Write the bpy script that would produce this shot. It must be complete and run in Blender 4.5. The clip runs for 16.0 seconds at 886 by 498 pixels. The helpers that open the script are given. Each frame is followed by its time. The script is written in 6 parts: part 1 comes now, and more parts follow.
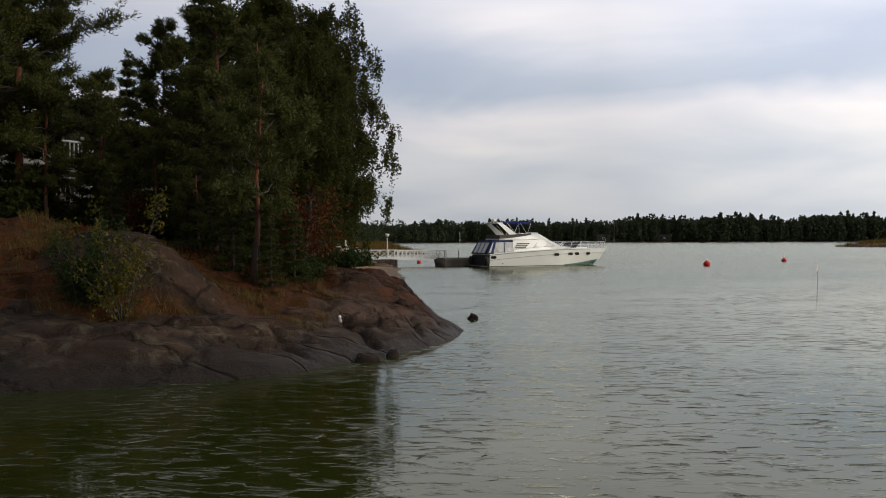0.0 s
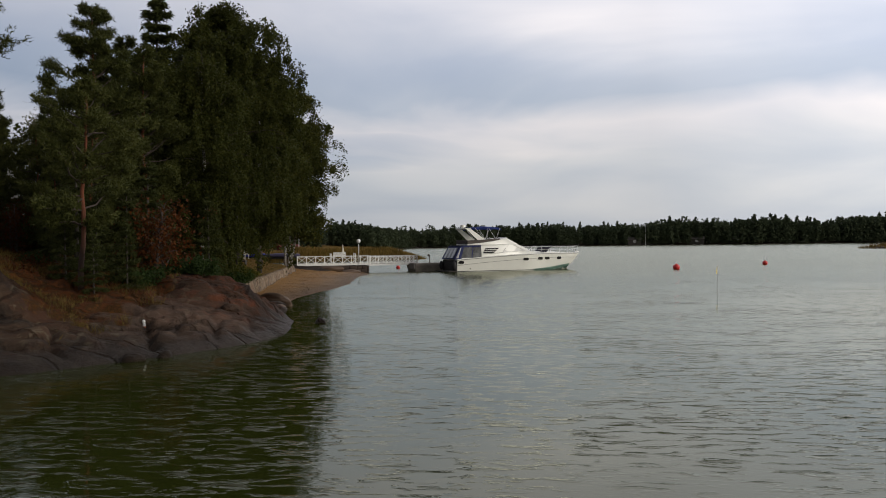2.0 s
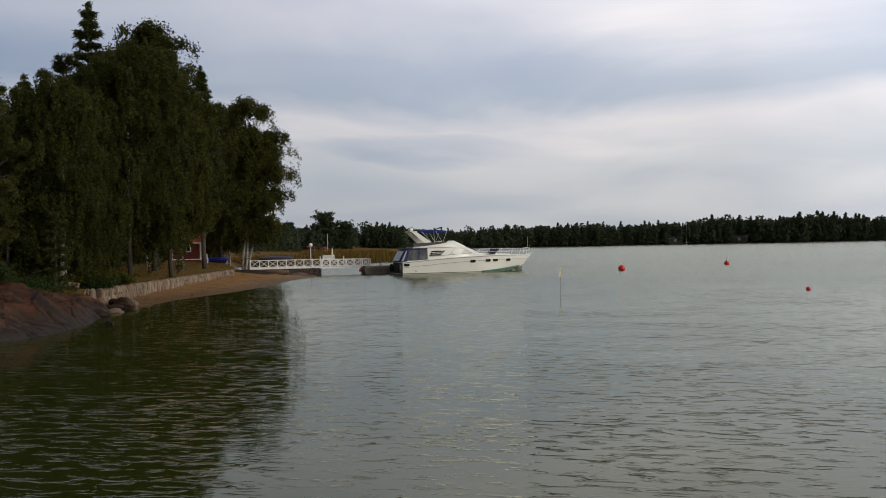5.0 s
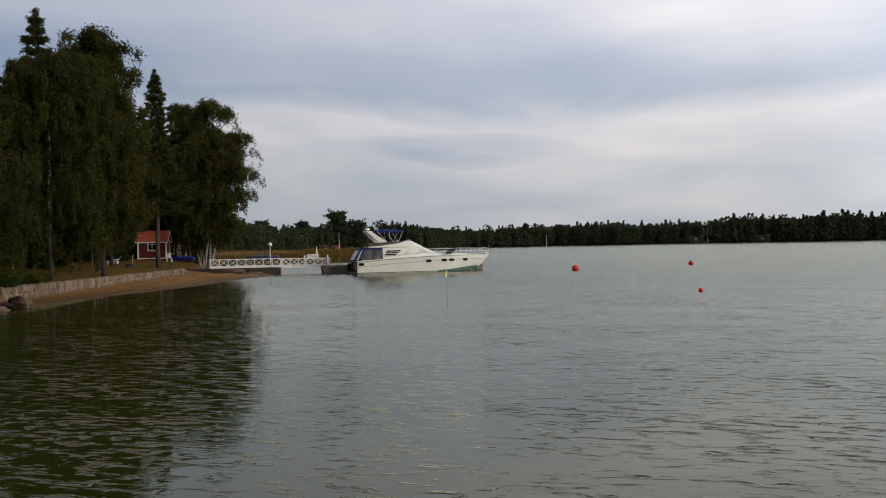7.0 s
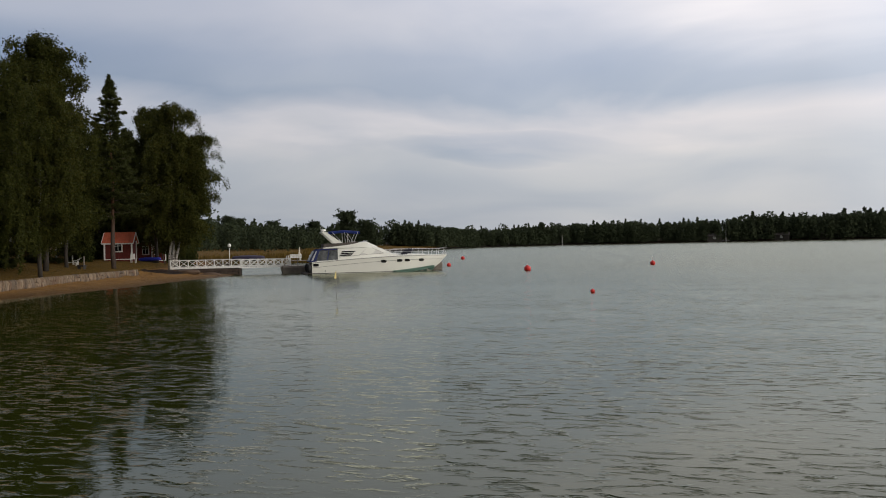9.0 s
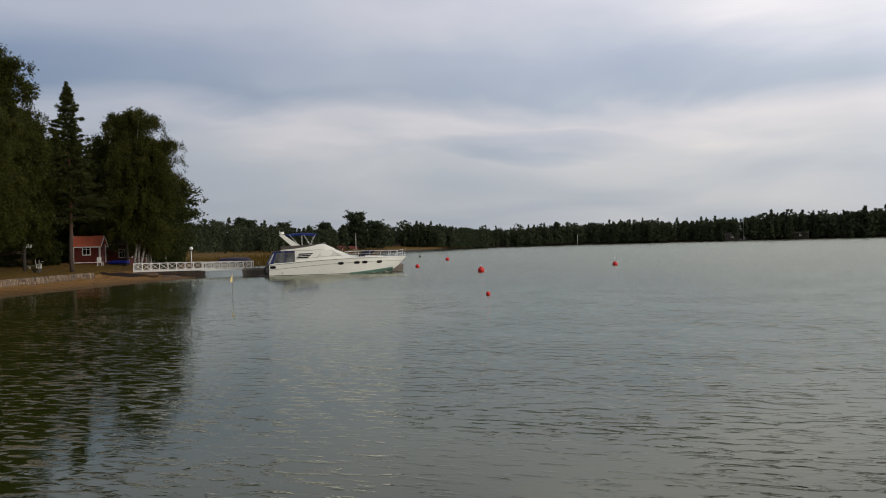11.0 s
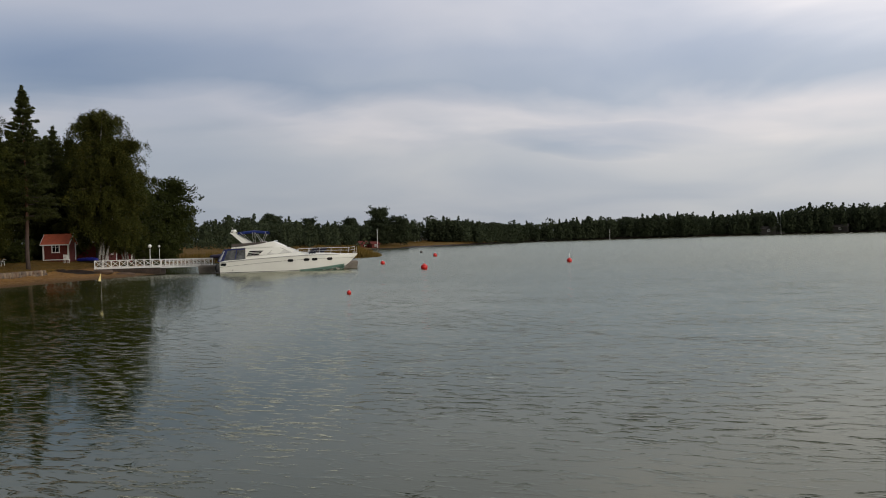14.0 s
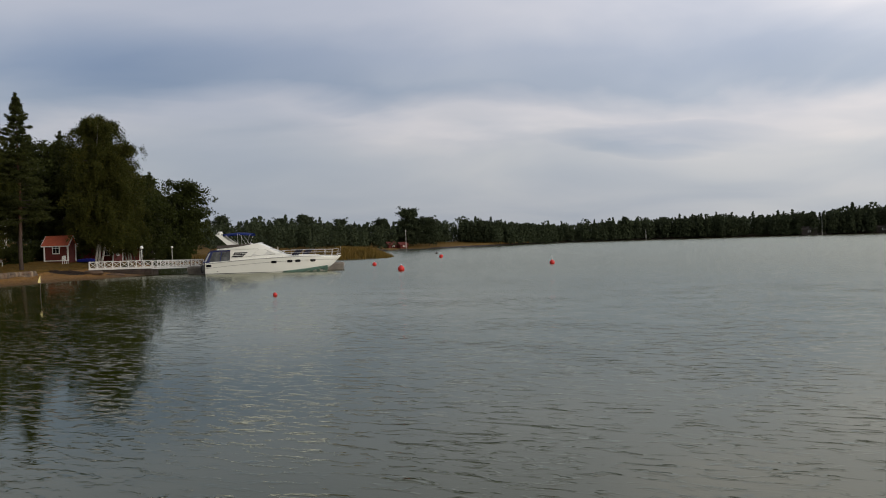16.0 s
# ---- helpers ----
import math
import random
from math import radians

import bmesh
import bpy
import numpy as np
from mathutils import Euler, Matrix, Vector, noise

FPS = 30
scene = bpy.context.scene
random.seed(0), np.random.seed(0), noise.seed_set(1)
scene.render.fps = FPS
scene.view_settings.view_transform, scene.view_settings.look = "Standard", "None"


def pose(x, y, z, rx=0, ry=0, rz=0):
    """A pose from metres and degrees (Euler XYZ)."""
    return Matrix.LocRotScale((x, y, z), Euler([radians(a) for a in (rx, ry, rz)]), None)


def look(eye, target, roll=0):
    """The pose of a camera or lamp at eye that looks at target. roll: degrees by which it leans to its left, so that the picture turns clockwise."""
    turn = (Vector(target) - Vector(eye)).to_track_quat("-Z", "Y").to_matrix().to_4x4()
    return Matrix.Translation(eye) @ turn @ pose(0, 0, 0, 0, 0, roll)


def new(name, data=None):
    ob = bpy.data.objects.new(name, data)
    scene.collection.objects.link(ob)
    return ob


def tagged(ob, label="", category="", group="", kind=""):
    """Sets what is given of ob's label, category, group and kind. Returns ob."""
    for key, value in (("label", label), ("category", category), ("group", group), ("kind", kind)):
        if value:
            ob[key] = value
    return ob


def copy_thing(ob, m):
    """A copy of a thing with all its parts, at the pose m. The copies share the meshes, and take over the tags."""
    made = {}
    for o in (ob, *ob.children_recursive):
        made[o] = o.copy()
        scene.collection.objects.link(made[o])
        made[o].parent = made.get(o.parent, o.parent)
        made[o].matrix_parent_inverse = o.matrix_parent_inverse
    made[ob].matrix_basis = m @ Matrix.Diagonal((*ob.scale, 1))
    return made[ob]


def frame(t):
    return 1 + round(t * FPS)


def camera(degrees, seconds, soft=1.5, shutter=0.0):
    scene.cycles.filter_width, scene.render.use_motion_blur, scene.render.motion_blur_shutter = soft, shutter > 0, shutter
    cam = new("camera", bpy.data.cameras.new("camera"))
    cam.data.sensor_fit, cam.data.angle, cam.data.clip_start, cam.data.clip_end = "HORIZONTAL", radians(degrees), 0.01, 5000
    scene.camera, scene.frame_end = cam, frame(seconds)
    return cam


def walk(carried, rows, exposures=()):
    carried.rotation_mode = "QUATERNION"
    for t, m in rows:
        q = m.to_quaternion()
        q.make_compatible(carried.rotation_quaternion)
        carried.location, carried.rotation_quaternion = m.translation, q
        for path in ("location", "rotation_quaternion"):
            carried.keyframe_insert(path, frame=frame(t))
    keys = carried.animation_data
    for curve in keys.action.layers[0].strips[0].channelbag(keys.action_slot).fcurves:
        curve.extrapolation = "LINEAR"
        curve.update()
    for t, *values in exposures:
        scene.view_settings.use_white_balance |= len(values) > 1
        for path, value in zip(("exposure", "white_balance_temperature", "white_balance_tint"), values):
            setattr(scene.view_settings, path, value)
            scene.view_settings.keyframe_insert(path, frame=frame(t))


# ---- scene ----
cam = camera(51.3, 16.0, 1.0)
PATH = [
    (0, (3.555, 0.570, 3.294), (3.3784, 2.5615, 3.2621), -0.12),
    (0.5, (5.674, 0.180, 3.329), (5.4720, 2.1693, 3.3012), -0.27),
    (1, (7.778, -0.200, 3.384), (7.5496, 1.7865, 3.3678), -0.37),
    (1.5, (9.941, -0.350, 3.416), (9.6836, 1.6339, 3.4046), -0.44),
    (2, (11.909, -0.293, 3.375), (11.6247, 1.6865, 3.3534), -0.61),
    (2.5, (13.906, -0.286, 3.392), (13.5944, 1.6888, 3.3604), -0.64),
    (3, (16.008, -0.296, 3.407), (15.6725, 1.6752, 3.3770), -0.81),
    (3.5, (18.317, -0.481, 3.451), (17.9531, 1.4852, 3.4284), -0.87),
    (4, (20.470, -0.564, 3.478), (20.0828, 1.3984, 3.4608), -0.96),
    (6.5, (31.625, 0.665, 3.454), (31.1257, 2.6019, 3.4303), -1.13),
    (7, (33.843, 1.012, 3.458), (33.3244, 2.9432, 3.4372), -1.07),
    (7.5, (36.050, 1.400, 3.461), (35.5118, 3.3261, 3.4403), -1.19),
    (8, (38.241, 1.828, 3.464), (37.6823, 3.7483, 3.4386), -1.27),
    (8.5, (40.414, 2.295, 3.465), (39.8352, 4.2090, 3.4424), -1.28),
    (9, (42.564, 2.797, 3.467), (41.9673, 4.7062, 3.4453), -1.23),
    (11.5, (52.916, 5.770, 3.462), (52.2264, 7.6474, 3.4429), -1.63),
    (12, (54.905, 6.438, 3.458), (54.1979, 8.3081, 3.4394), -1.66),
    (12.5, (56.871, 7.122, 3.455), (56.1446, 8.9848, 3.4339), -1.72),
    (13, (58.819, 7.819, 3.450), (58.0694, 9.6732, 3.4226), -1.72),
    (13.5, (60.753, 8.526, 3.445), (59.9805, 10.3707, 3.4144), -1.70),
    (14, (62.681, 9.239, 3.439), (61.8848, 11.0733, 3.4099), -1.74),
    (14.5, (64.612, 9.953, 3.432), (63.7907, 11.7767, 3.4051), -1.74),
    (15, (66.556, 10.665, 3.425), (65.7068, 12.4755, 3.4004), -1.67),
    (15.5, (68.524, 11.369, 3.417), (67.6471, 13.1660, 3.3929), -1.64),
    (16, (70.532, 12.060, 3.408), (69.6272, 13.8439, 3.3825), -1.73),
]

walk(cam, [(t, look(eye, target, roll)) for t, eye, target, roll in PATH])
CLOUD_X, CLOUD_Y, CLOUD_LIGHT, BACK_SKY, SUN_POWER, WAVE = 0.0, 0.0, 1.12, 0.36, 1.38, 0.15

# ---- world, sun, sky ----
SUN_AZ, SUN_EL = radians(108), radians(18)      # azimuth to the right of +y: over the camera's right shoulder
sun_dir = Vector((math.sin(SUN_AZ) * math.cos(SUN_EL), math.cos(SUN_AZ) * math.cos(SUN_EL), math.sin(SUN_EL)))


class Nodes:
    """A short hand for node trees."""

    def __init__(self, tree):
        self.t = tree

    def add(self, kind, ins=None, **props):
        n = self.t.nodes.new(kind)
        for k, v in props.items():
            if k == "operation":
                n.operation = v
            elif k == "blend_type":
                n.blend_type = v
            elif k == "data_type":
                n.data_type = v
            elif k == "sky_type":
                n.sky_type = v
            elif k == "attribute_name":
                n.attribute_name = v
            elif k == "feature":
                n.feature = v
            elif k == "musgrave":
                n.noise_type = v
        for k, v in (ins or {}).items():
            if isinstance(v, bpy.types.NodeSocket):
                self.t.links.new(v, n.inputs[k])
            else:
                n.inputs[k].default_value = v
        return n

    def math(self, op, a, b=0.0, c=0.0, clamp=False):
        n = self.add("ShaderNodeMath", {0: a, 1: b, 2: c}, operation=op)
        n.use_clamp = clamp
        return n.outputs[0]

    def vmath(self, op, a, b=(0, 0, 0)):
        n = self.add("ShaderNodeVectorMath", {0: a, 1: b}, operation=op)
        return n.outputs["Value"] if op in ("DOT_PRODUCT", "LENGTH") else n.outputs[0]

    def noise(self, vec, scale, detail=4.0, rough=0.55, dist=0.0):
        n = self.add("ShaderNodeTexNoise", {"Vector": vec, "Scale": scale, "Detail": detail, "Roughness": rough, "Distortion": dist})
        return n.outputs["Fac"]

    def ramp(self, fac, stops):
        n = self.t.nodes.new("ShaderNodeValToRGB")
        self.t.links.new(fac, n.inputs[0])
        e = n.color_ramp.elements
        while len(e) < len(stops):
            e.new(0.5)
        for el, (p, c) in zip(e, stops):
            el.position = p
            el.color = (*c, 1) if len(c) == 3 else c
        return n.outputs[0]

    def grey(self, fac, lo, hi, a=0.0, b=1.0):
        n = self.add("ShaderNodeMapRange", {0: fac, 1: lo, 2: hi, 3: a, 4: b})
        return n.outputs[0]

    def mix(self, fac, a, b, blend="MIX"):
        n = self.add("ShaderNodeMix", data_type="RGBA", blend_type=blend)
        for sock, v in ((n.inputs[0], fac), (n.inputs[6], a), (n.inputs[7], b)):
            if isinstance(v, bpy.types.NodeSocket):
                self.t.links.new(v, sock)
            else:
                sock.default_value = v if not isinstance(v, tuple) or len(v) == 4 else (*v, 1)
        return n.outputs[2]


world = bpy.data.worlds.new("overcast_sky")
scene.world = world
world.use_nodes = True
wt = world.node_tree
wt.nodes.clear()
N = Nodes(wt)
co = N.add("ShaderNodeTexCoord").outputs["Generated"]
sky = N.add("ShaderNodeTexSky", sky_type="NISHITA")
sky.sun_disc = False
sky.sun_elevation, sky.sun_rotation = SUN_EL, SUN_AZ
sky.air_density, sky.dust_density = 1.0, 2.0
sep = N.add("ShaderNodeSeparateXYZ", {0: co})
up = N.math("MAXIMUM", sep.outputs[2], 0.0)
lift = N.math("ADD", up, 0.20)
cx = N.math("DIVIDE", sep.outputs[0], lift)
cy = N.math("DIVIDE", sep.outputs[1], lift)
flat = N.add("ShaderNodeCombineXYZ", {0: cx, 1: cy, 2: 0.0}).outputs[0]
# cloud sheets: layered bands that wander with height, broken by streaky rolls
sheet = N.noise(N.vmath("ADD", flat, (CLOUD_X, CLOUD_Y, 0.0)), 0.62, 5.0, 0.50, 0.5)
streak = N.noise(N.vmath("MULTIPLY", flat, (0.7, 0.8, 1.0)), 1.4, 5.0, 0.50, 0.7)
wander = N.math("ADD", N.math("MULTIPLY", N.math("SUBTRACT", sheet, 0.5), 0.16), N.math("MULTIPLY", N.math("SUBTRACT", streak, 0.5), 0.08))
level = N.math("ADD", up, wander)
cloud = N.ramp(level, [(0.0, (0.490, 0.530, 0.562)), (0.085, (0.540, 0.566, 0.597)), (0.122, (0.672, 0.662, 0.674)), (0.152, (0.434, 0.487, 0.562)), (0.19, (0.454, 0.505, 0.590)),
                       (0.235, (0.62, 0.64, 0.69)), (0.30, (0.76, 0.76, 0.79)), (0.38, (0.90, 0.89, 0.90)), (0.6, (0.88, 0.88, 0.90)), (1.0, (0.70, 0.72, 0.75))])
mottle = N.grey(N.noise(flat, 1.1, 4.0, 0.45, 0.4), 0.3, 0.7, 0.90, 1.09)


def soft_roll(az, el, wide, high, tilt=0.0, ragged=0.075):
    """How far a direction lies inside one drifting roll of cloud, its edge frayed."""
    a, e = radians(az), radians(el)
    u = N.math("DIVIDE", N.vmath("DOT_PRODUCT", co, (math.cos(a), -math.sin(a), 0.0)), math.sin(radians(wide)))
    fray = N.math("ADD", N.math("MULTIPLY", u, tilt), N.math("MULTIPLY", N.math("SUBTRACT", streak, 0.5), ragged))
    v = N.math("DIVIDE", N.math("ADD", N.math("SUBTRACT", sep.outputs[2], math.sin(e)), fray), math.sin(radians(high)))
    d = N.math("ADD", N.math("MULTIPLY", u, u), N.math("MULTIPLY", v, v))
    return N.math("MULTIPLY", N.math("MULTIPLY", N.grey(d, 0.0, 1.8, 1.0, 0.0), N.grey(streak, 0.36, 0.58, 0.25, 1.1)), N.grey(sep.outputs[1], 0.0, 0.2, 0.0, 1.0))


thin = Vector((0.10, 0.93, 0.36)).normalized()
glow = N.math("POWER", N.math("MAXIMUM", N.vmath("DOT_PRODUCT", co, tuple(thin)), 0.0), 9.0)
ahead = N.grey(sep.outputs[1], -0.35, 0.55, BACK_SKY, 1.0)
bright = N.math("MULTIPLY", N.math("MULTIPLY", N.math("ADD", N.math("MULTIPLY", glow, 0.50), 0.70), mottle), N.math("MULTIPLY", ahead, N.grey(sep.outputs[0], 0.08, 0.5, 1.0, 1.65)))
cloud = N.mix(1.0, cloud, N.add("ShaderNodeCombineXYZ", {0: N.math("MULTIPLY", bright, 1.035), 1: bright, 2: N.math("MULTIPLY", bright, 0.985)}).outputs[0], "MULTIPLY")
for az, el, wide, high, tilt, deep in ((-13.6, 5.7, 5.4, 0.62, 0.006, 0.80), (-49.0, 10.2, 14.0, 2.6, 0.01, 0.85), (-28.0, 8.7, 6.5, 1.0, 0.0, 0.36), (-4.0, 9.2, 8.0, 1.3, 0.004, 0.32), (-14.0, 9.6, 7.0, 0.9, 0.0, 0.20)):
    cloud = N.mix(N.math("MULTIPLY", soft_roll(az, el, wide, high, tilt), deep), cloud, N.mix(1.0, cloud, (0.60, 0.70, 0.82), "MULTIPLY"))
for az, el, wide, high, tilt, deep in ((2.5, 12.2, 8.0, 2.0, 0.0, 0.8), (-8.0, 14.8, 9.0, 2.0, 0.0, 0.7), (-24.0, 7.3, 8.0, 0.8, 0.003, 0.6), (-38.0, 8.3, 6.0, 1.3, -0.004, 0.5)):
    cloud = N.mix(N.math("MULTIPLY", soft_roll(az, el, wide, high, tilt), deep), cloud, N.mix(1.0, cloud, (1.22, 1.18, 1.13), "MULTIPLY"))
cloud = N.mix(1.0, cloud, N.mix(N.grey(mottle, 0.90, 1.08), (0.93, 0.965, 1.035), (1.05, 1.015, 0.985)), "MULTIPLY")
cloud = N.mix(1.0, cloud, N.mix(N.grey(sep.outputs[0], -0.62, -0.05), (0.90, 0.955, 1.05), (1.0, 1.0, 1.0)), "MULTIPLY")
bg_sky = N.add("ShaderNodeBackground", {"Color": sky.outputs[0], "Strength": 0.1})
bg_cloud = N.add("ShaderNodeBackground", {"Color": cloud, "Strength": CLOUD_LIGHT})
both = N.add("ShaderNodeMixShader", {0: 0.88, 1: bg_sky.outputs[0], 2: bg_cloud.outputs[0]})
out = N.add("ShaderNodeOutputWorld", {"Surface": both.outputs[0]})

sun = bpy.data.lights.new("sun", "SUN")
sun.energy, sun.angle, sun.color = SUN_POWER, radians(25), (1.0, 0.94, 0.86)
sun_ob = new("sun", sun)
sun_ob.matrix_basis = look(tuple(sun_dir * 60), (0, 0, 0))

# ---- materials ----
def material(name):
    m = bpy.data.materials.new(name)
    m.use_nodes = True
    m.node_tree.nodes.clear()
    n = Nodes(m.node_tree)
    bsdf = n.add("ShaderNodeBsdfPrincipled")
    o = n.add("ShaderNodeOutputMaterial", {"Surface": bsdf.outputs[0]})
    return m, n, bsdf


def bump(n, bsdf, height, strength=0.4, distance=0.02):
    b = n.add("ShaderNodeBump", {"Height": height, "Strength": strength, "Distance": distance})
    n.t.links.new(b.outputs[0], bsdf.inputs["Normal"])


def plain(name, col, rough=0.6, metal=0.0, vary=0.25, scale=3.0, grain=0.0, grain_scale=40.0, spec=0.5):
    """Paint, metal, cloth: one colour with stains at a broad and a fine scale."""
    m, n, b = material(name)
    pos = n.add("ShaderNodeTexCoord").outputs["Object"]
    broad = n.noise(pos, scale, 4.0, 0.6)
    fine = n.noise(pos, scale * 9, 3.0, 0.6)
    f = n.math("ADD", n.math("MULTIPLY", broad, 0.65), n.math("MULTIPLY", fine, 0.35))
    lo, hi = tuple(c * (1 - vary) for c in col), tuple(min(1.0, c * (1 + vary * 0.6)) for c in col)
    n.t.links.new(n.ramp(f, [(0.3, lo), (0.7, hi)]), b.inputs["Base Color"])
    b.inputs["Roughness"].default_value, b.inputs["Metallic"].default_value = rough, metal
    b.inputs["Specular IOR Level"].default_value = spec
    if grain:
        bump(n, b, n.noise(pos, grain_scale, 3.0, 0.6), grain, 0.02)
    return m


def leafy(name, cols, rough=0.6, through_light=0.38):
    """Foliage: colour differs from leaf to leaf and from bough to bough."""
    m, n, b = material(name)
    isl = n.add("ShaderNodeNewGeometry").outputs["Random Per Island"]
    pos = n.add("ShaderNodeTexCoord").outputs["Object"]
    who = n.add("ShaderNodeObjectInfo").outputs["Random"]
    mixd = n.math("ADD", n.math("MULTIPLY", isl, 0.45), n.math("MULTIPLY", n.noise(pos, 0.5, 2.0), 0.45))
    mixd = n.math("ADD", mixd, n.math("MULTIPLY", who, 0.12))
    k = len(cols) - 1
    col = n.ramp(mixd, [(0.15 + 0.7 * i / k, c) for i, c in enumerate(cols)])
    n.t.links.new(col, b.inputs["Base Color"])
    b.inputs["Roughness"].default_value = rough
    b.inputs["Specular IOR Level"].default_value = 0.08
    tr = n.add("ShaderNodeBsdfTranslucent", {"Color": col})
    mx = n.add("ShaderNodeMixShader", {0: through_light, 1: b.outputs[0], 2: tr.outputs[0]})
    n.t.links.new(mx.outputs[0], [x for x in n.t.nodes if x.type == "OUTPUT_MATERIAL"][0].inputs[0])
    return m


def bark_material(name, lo, hi, high=None, h0=2.0, h1=6.0, flecks=None):
    m, n, b = material(name)
    pos = n.add("ShaderNodeTexCoord").outputs["Object"]
    f = n.noise(n.vmath("MULTIPLY", pos, (1, 1, 0.35)), 9.0, 5.0, 0.65, 0.5)
    col = n.ramp(f, [(0.3, lo), (0.7, hi)])
    if high:
        z = n.add("ShaderNodeSeparateXYZ", {0: pos}).outputs[2]
        k = n.grey(n.math("ADD", z, n.math("MULTIPLY", n.noise(pos, 1.3), 2.0)), h0 + 1, h1 + 1)
        col = n.mix(k, col, n.ramp(f, [(0.3, tuple(c * 0.6 for c in high)), (0.7, high)]))
    if flecks:
        g = n.noise(n.vmath("MULTIPLY", pos, (2.0, 2.0, 9.0)), 1.6, 3.0, 0.6)
        col = n.mix(n.grey(g, 0.55, 0.62), col, flecks)
    n.t.links.new(col, b.inputs["Base Color"])
    b.inputs["Roughness"].default_value = 0.9
    bump(n, b, f, 0.6, 0.03)
    return m


# ground: granite, needle litter, sand and dry grass by zone weights laid on the sheet
ground_mat, n, b = material("shore_ground")
pos = n.add("ShaderNodeNewGeometry").outputs["Position"]
n1, n2, n3 = n.noise(pos, 0.35, 5, 0.6, 0.6), n.noise(pos, 2.2, 6, 0.65, 0.4), n.noise(pos, 14.0, 5, 0.7)
rockc = n.ramp(n1, [(0.30, (0.030, 0.0195, 0.0130)), (0.45, (0.060, 0.038, 0.0245)), (0.58, (0.080, 0.053, 0.034)), (0.72, (0.118, 0.085, 0.056))])
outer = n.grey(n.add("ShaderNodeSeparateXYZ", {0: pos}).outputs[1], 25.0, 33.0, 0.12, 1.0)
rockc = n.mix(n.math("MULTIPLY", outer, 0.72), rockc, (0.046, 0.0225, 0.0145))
rockc = n.mix(n.math("MULTIPLY", n.grey(n2, 0.50, 0.64, 0, 0.70), outer), rockc, (0.098, 0.029, 0.012))
rockc = n.mix(n.math("MULTIPLY", n.grey(n.noise(pos, 0.55, 5, 0.7, 1.0), 0.535, 0.62, 0, 0.75), outer), rockc, (0.128, 0.036, 0.013))
rockc = n.mix(n.math("MULTIPLY", n.grey(n.noise(pos, 1.1, 7, 0.72, 1.2), 0.53, 0.62, 0, 0.75), n.grey(outer, 0.3, 1.0, 1.0, 0.3)), rockc, (0.175, 0.145, 0.098))
rockc = n.mix(n.grey(n.noise(n.vmath("MULTIPLY", pos, (1, 1, 0.2)), 0.9, 4, 0.6, 0.8), 0.52, 0.66, 0, 0.80), rockc, (0.018, 0.014, 0.012))
rockc = n.mix(n.grey(n3, 0.35, 0.75, 0, 0.6), rockc, n.mix(0.5, rockc, (0.008, 0.006, 0.005)))
# granite paler round the tip
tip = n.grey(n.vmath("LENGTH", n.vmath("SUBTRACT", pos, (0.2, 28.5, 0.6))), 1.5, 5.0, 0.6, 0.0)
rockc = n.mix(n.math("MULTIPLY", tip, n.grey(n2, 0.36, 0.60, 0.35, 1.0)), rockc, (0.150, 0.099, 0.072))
# landward slabs coloured darker: black lichen plus the shade of the pines
lichen_shade = n.grey(n.math("ADD", n.add("ShaderNodeSeparateXYZ", {0: pos}).outputs[0], n.math("MULTIPLY", n1, 5.0)), -7.5, -1.5, 0.80, 0.0)
rockc = n.mix(n.math("MULTIPLY", lichen_shade, n.grey(n2, 0.34, 0.58, 0.35, 1.0)), rockc, (0.017, 0.0145, 0.0125))
zh = n.add("ShaderNodeSeparateXYZ", {0: pos}).outputs[2]
wet = n.grey(n.math("ADD", zh, n.math("MULTIPLY", n2, 0.35)), 0.42, 1.0, 1.0, 0.0)
rockc = n.mix(n.math("MULTIPLY", wet, 0.86), rockc, (0.0155, 0.0110, 0.0078))
litter = n.ramp(n2, [(0.3, (0.024, 0.010, 0.004)), (0.45, (0.088, 0.027, 0.007)), (0.56, (0.040, 0.019, 0.005)), (0.64, (0.110, 0.040, 0.009)), (0.8, (0.032, 0.032, 0.007))])
litter = n.mix(n.grey(n3, 0.4, 0.7, 0, 0.5), litter, (0.030, 0.024, 0.012))
sandc = n.ramp(n2, [(0.3, (0.19, 0.098, 0.030)), (0.7, (0.35, 0.196, 0.064))])
sandc = n.mix(n.grey(n3, 0.5, 0.75, 0, 0.4), sandc, (0.13, 0.08, 0.045))
sandc = n.mix(n.grey(zh, 0.05, 0.35, 0.7, 0.0), sandc, (0.060, 0.036, 0.018))
grassc = n.ramp(n2, [(0.28, (0.062, 0.047, 0.009)), (0.5, (0.145, 0.082, 0.016)), (0.72, (0.22, 0.120, 0.024))])
grassc = n.mix(n.grey(n3, 0.45, 0.75, 0, 0.4), grassc, (0.10, 0.09, 0.03))
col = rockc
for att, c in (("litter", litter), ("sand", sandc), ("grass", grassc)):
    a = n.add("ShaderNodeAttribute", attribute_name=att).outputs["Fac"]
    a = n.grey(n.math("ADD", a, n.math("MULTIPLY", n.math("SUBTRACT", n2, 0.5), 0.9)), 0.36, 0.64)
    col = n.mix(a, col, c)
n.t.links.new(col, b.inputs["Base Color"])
n.t.links.new(n.grey(wet, 0, 1, 0.9, 0.55), b.inputs["Roughness"])
b.inputs["Specular IOR Level"].default_value = 0.12
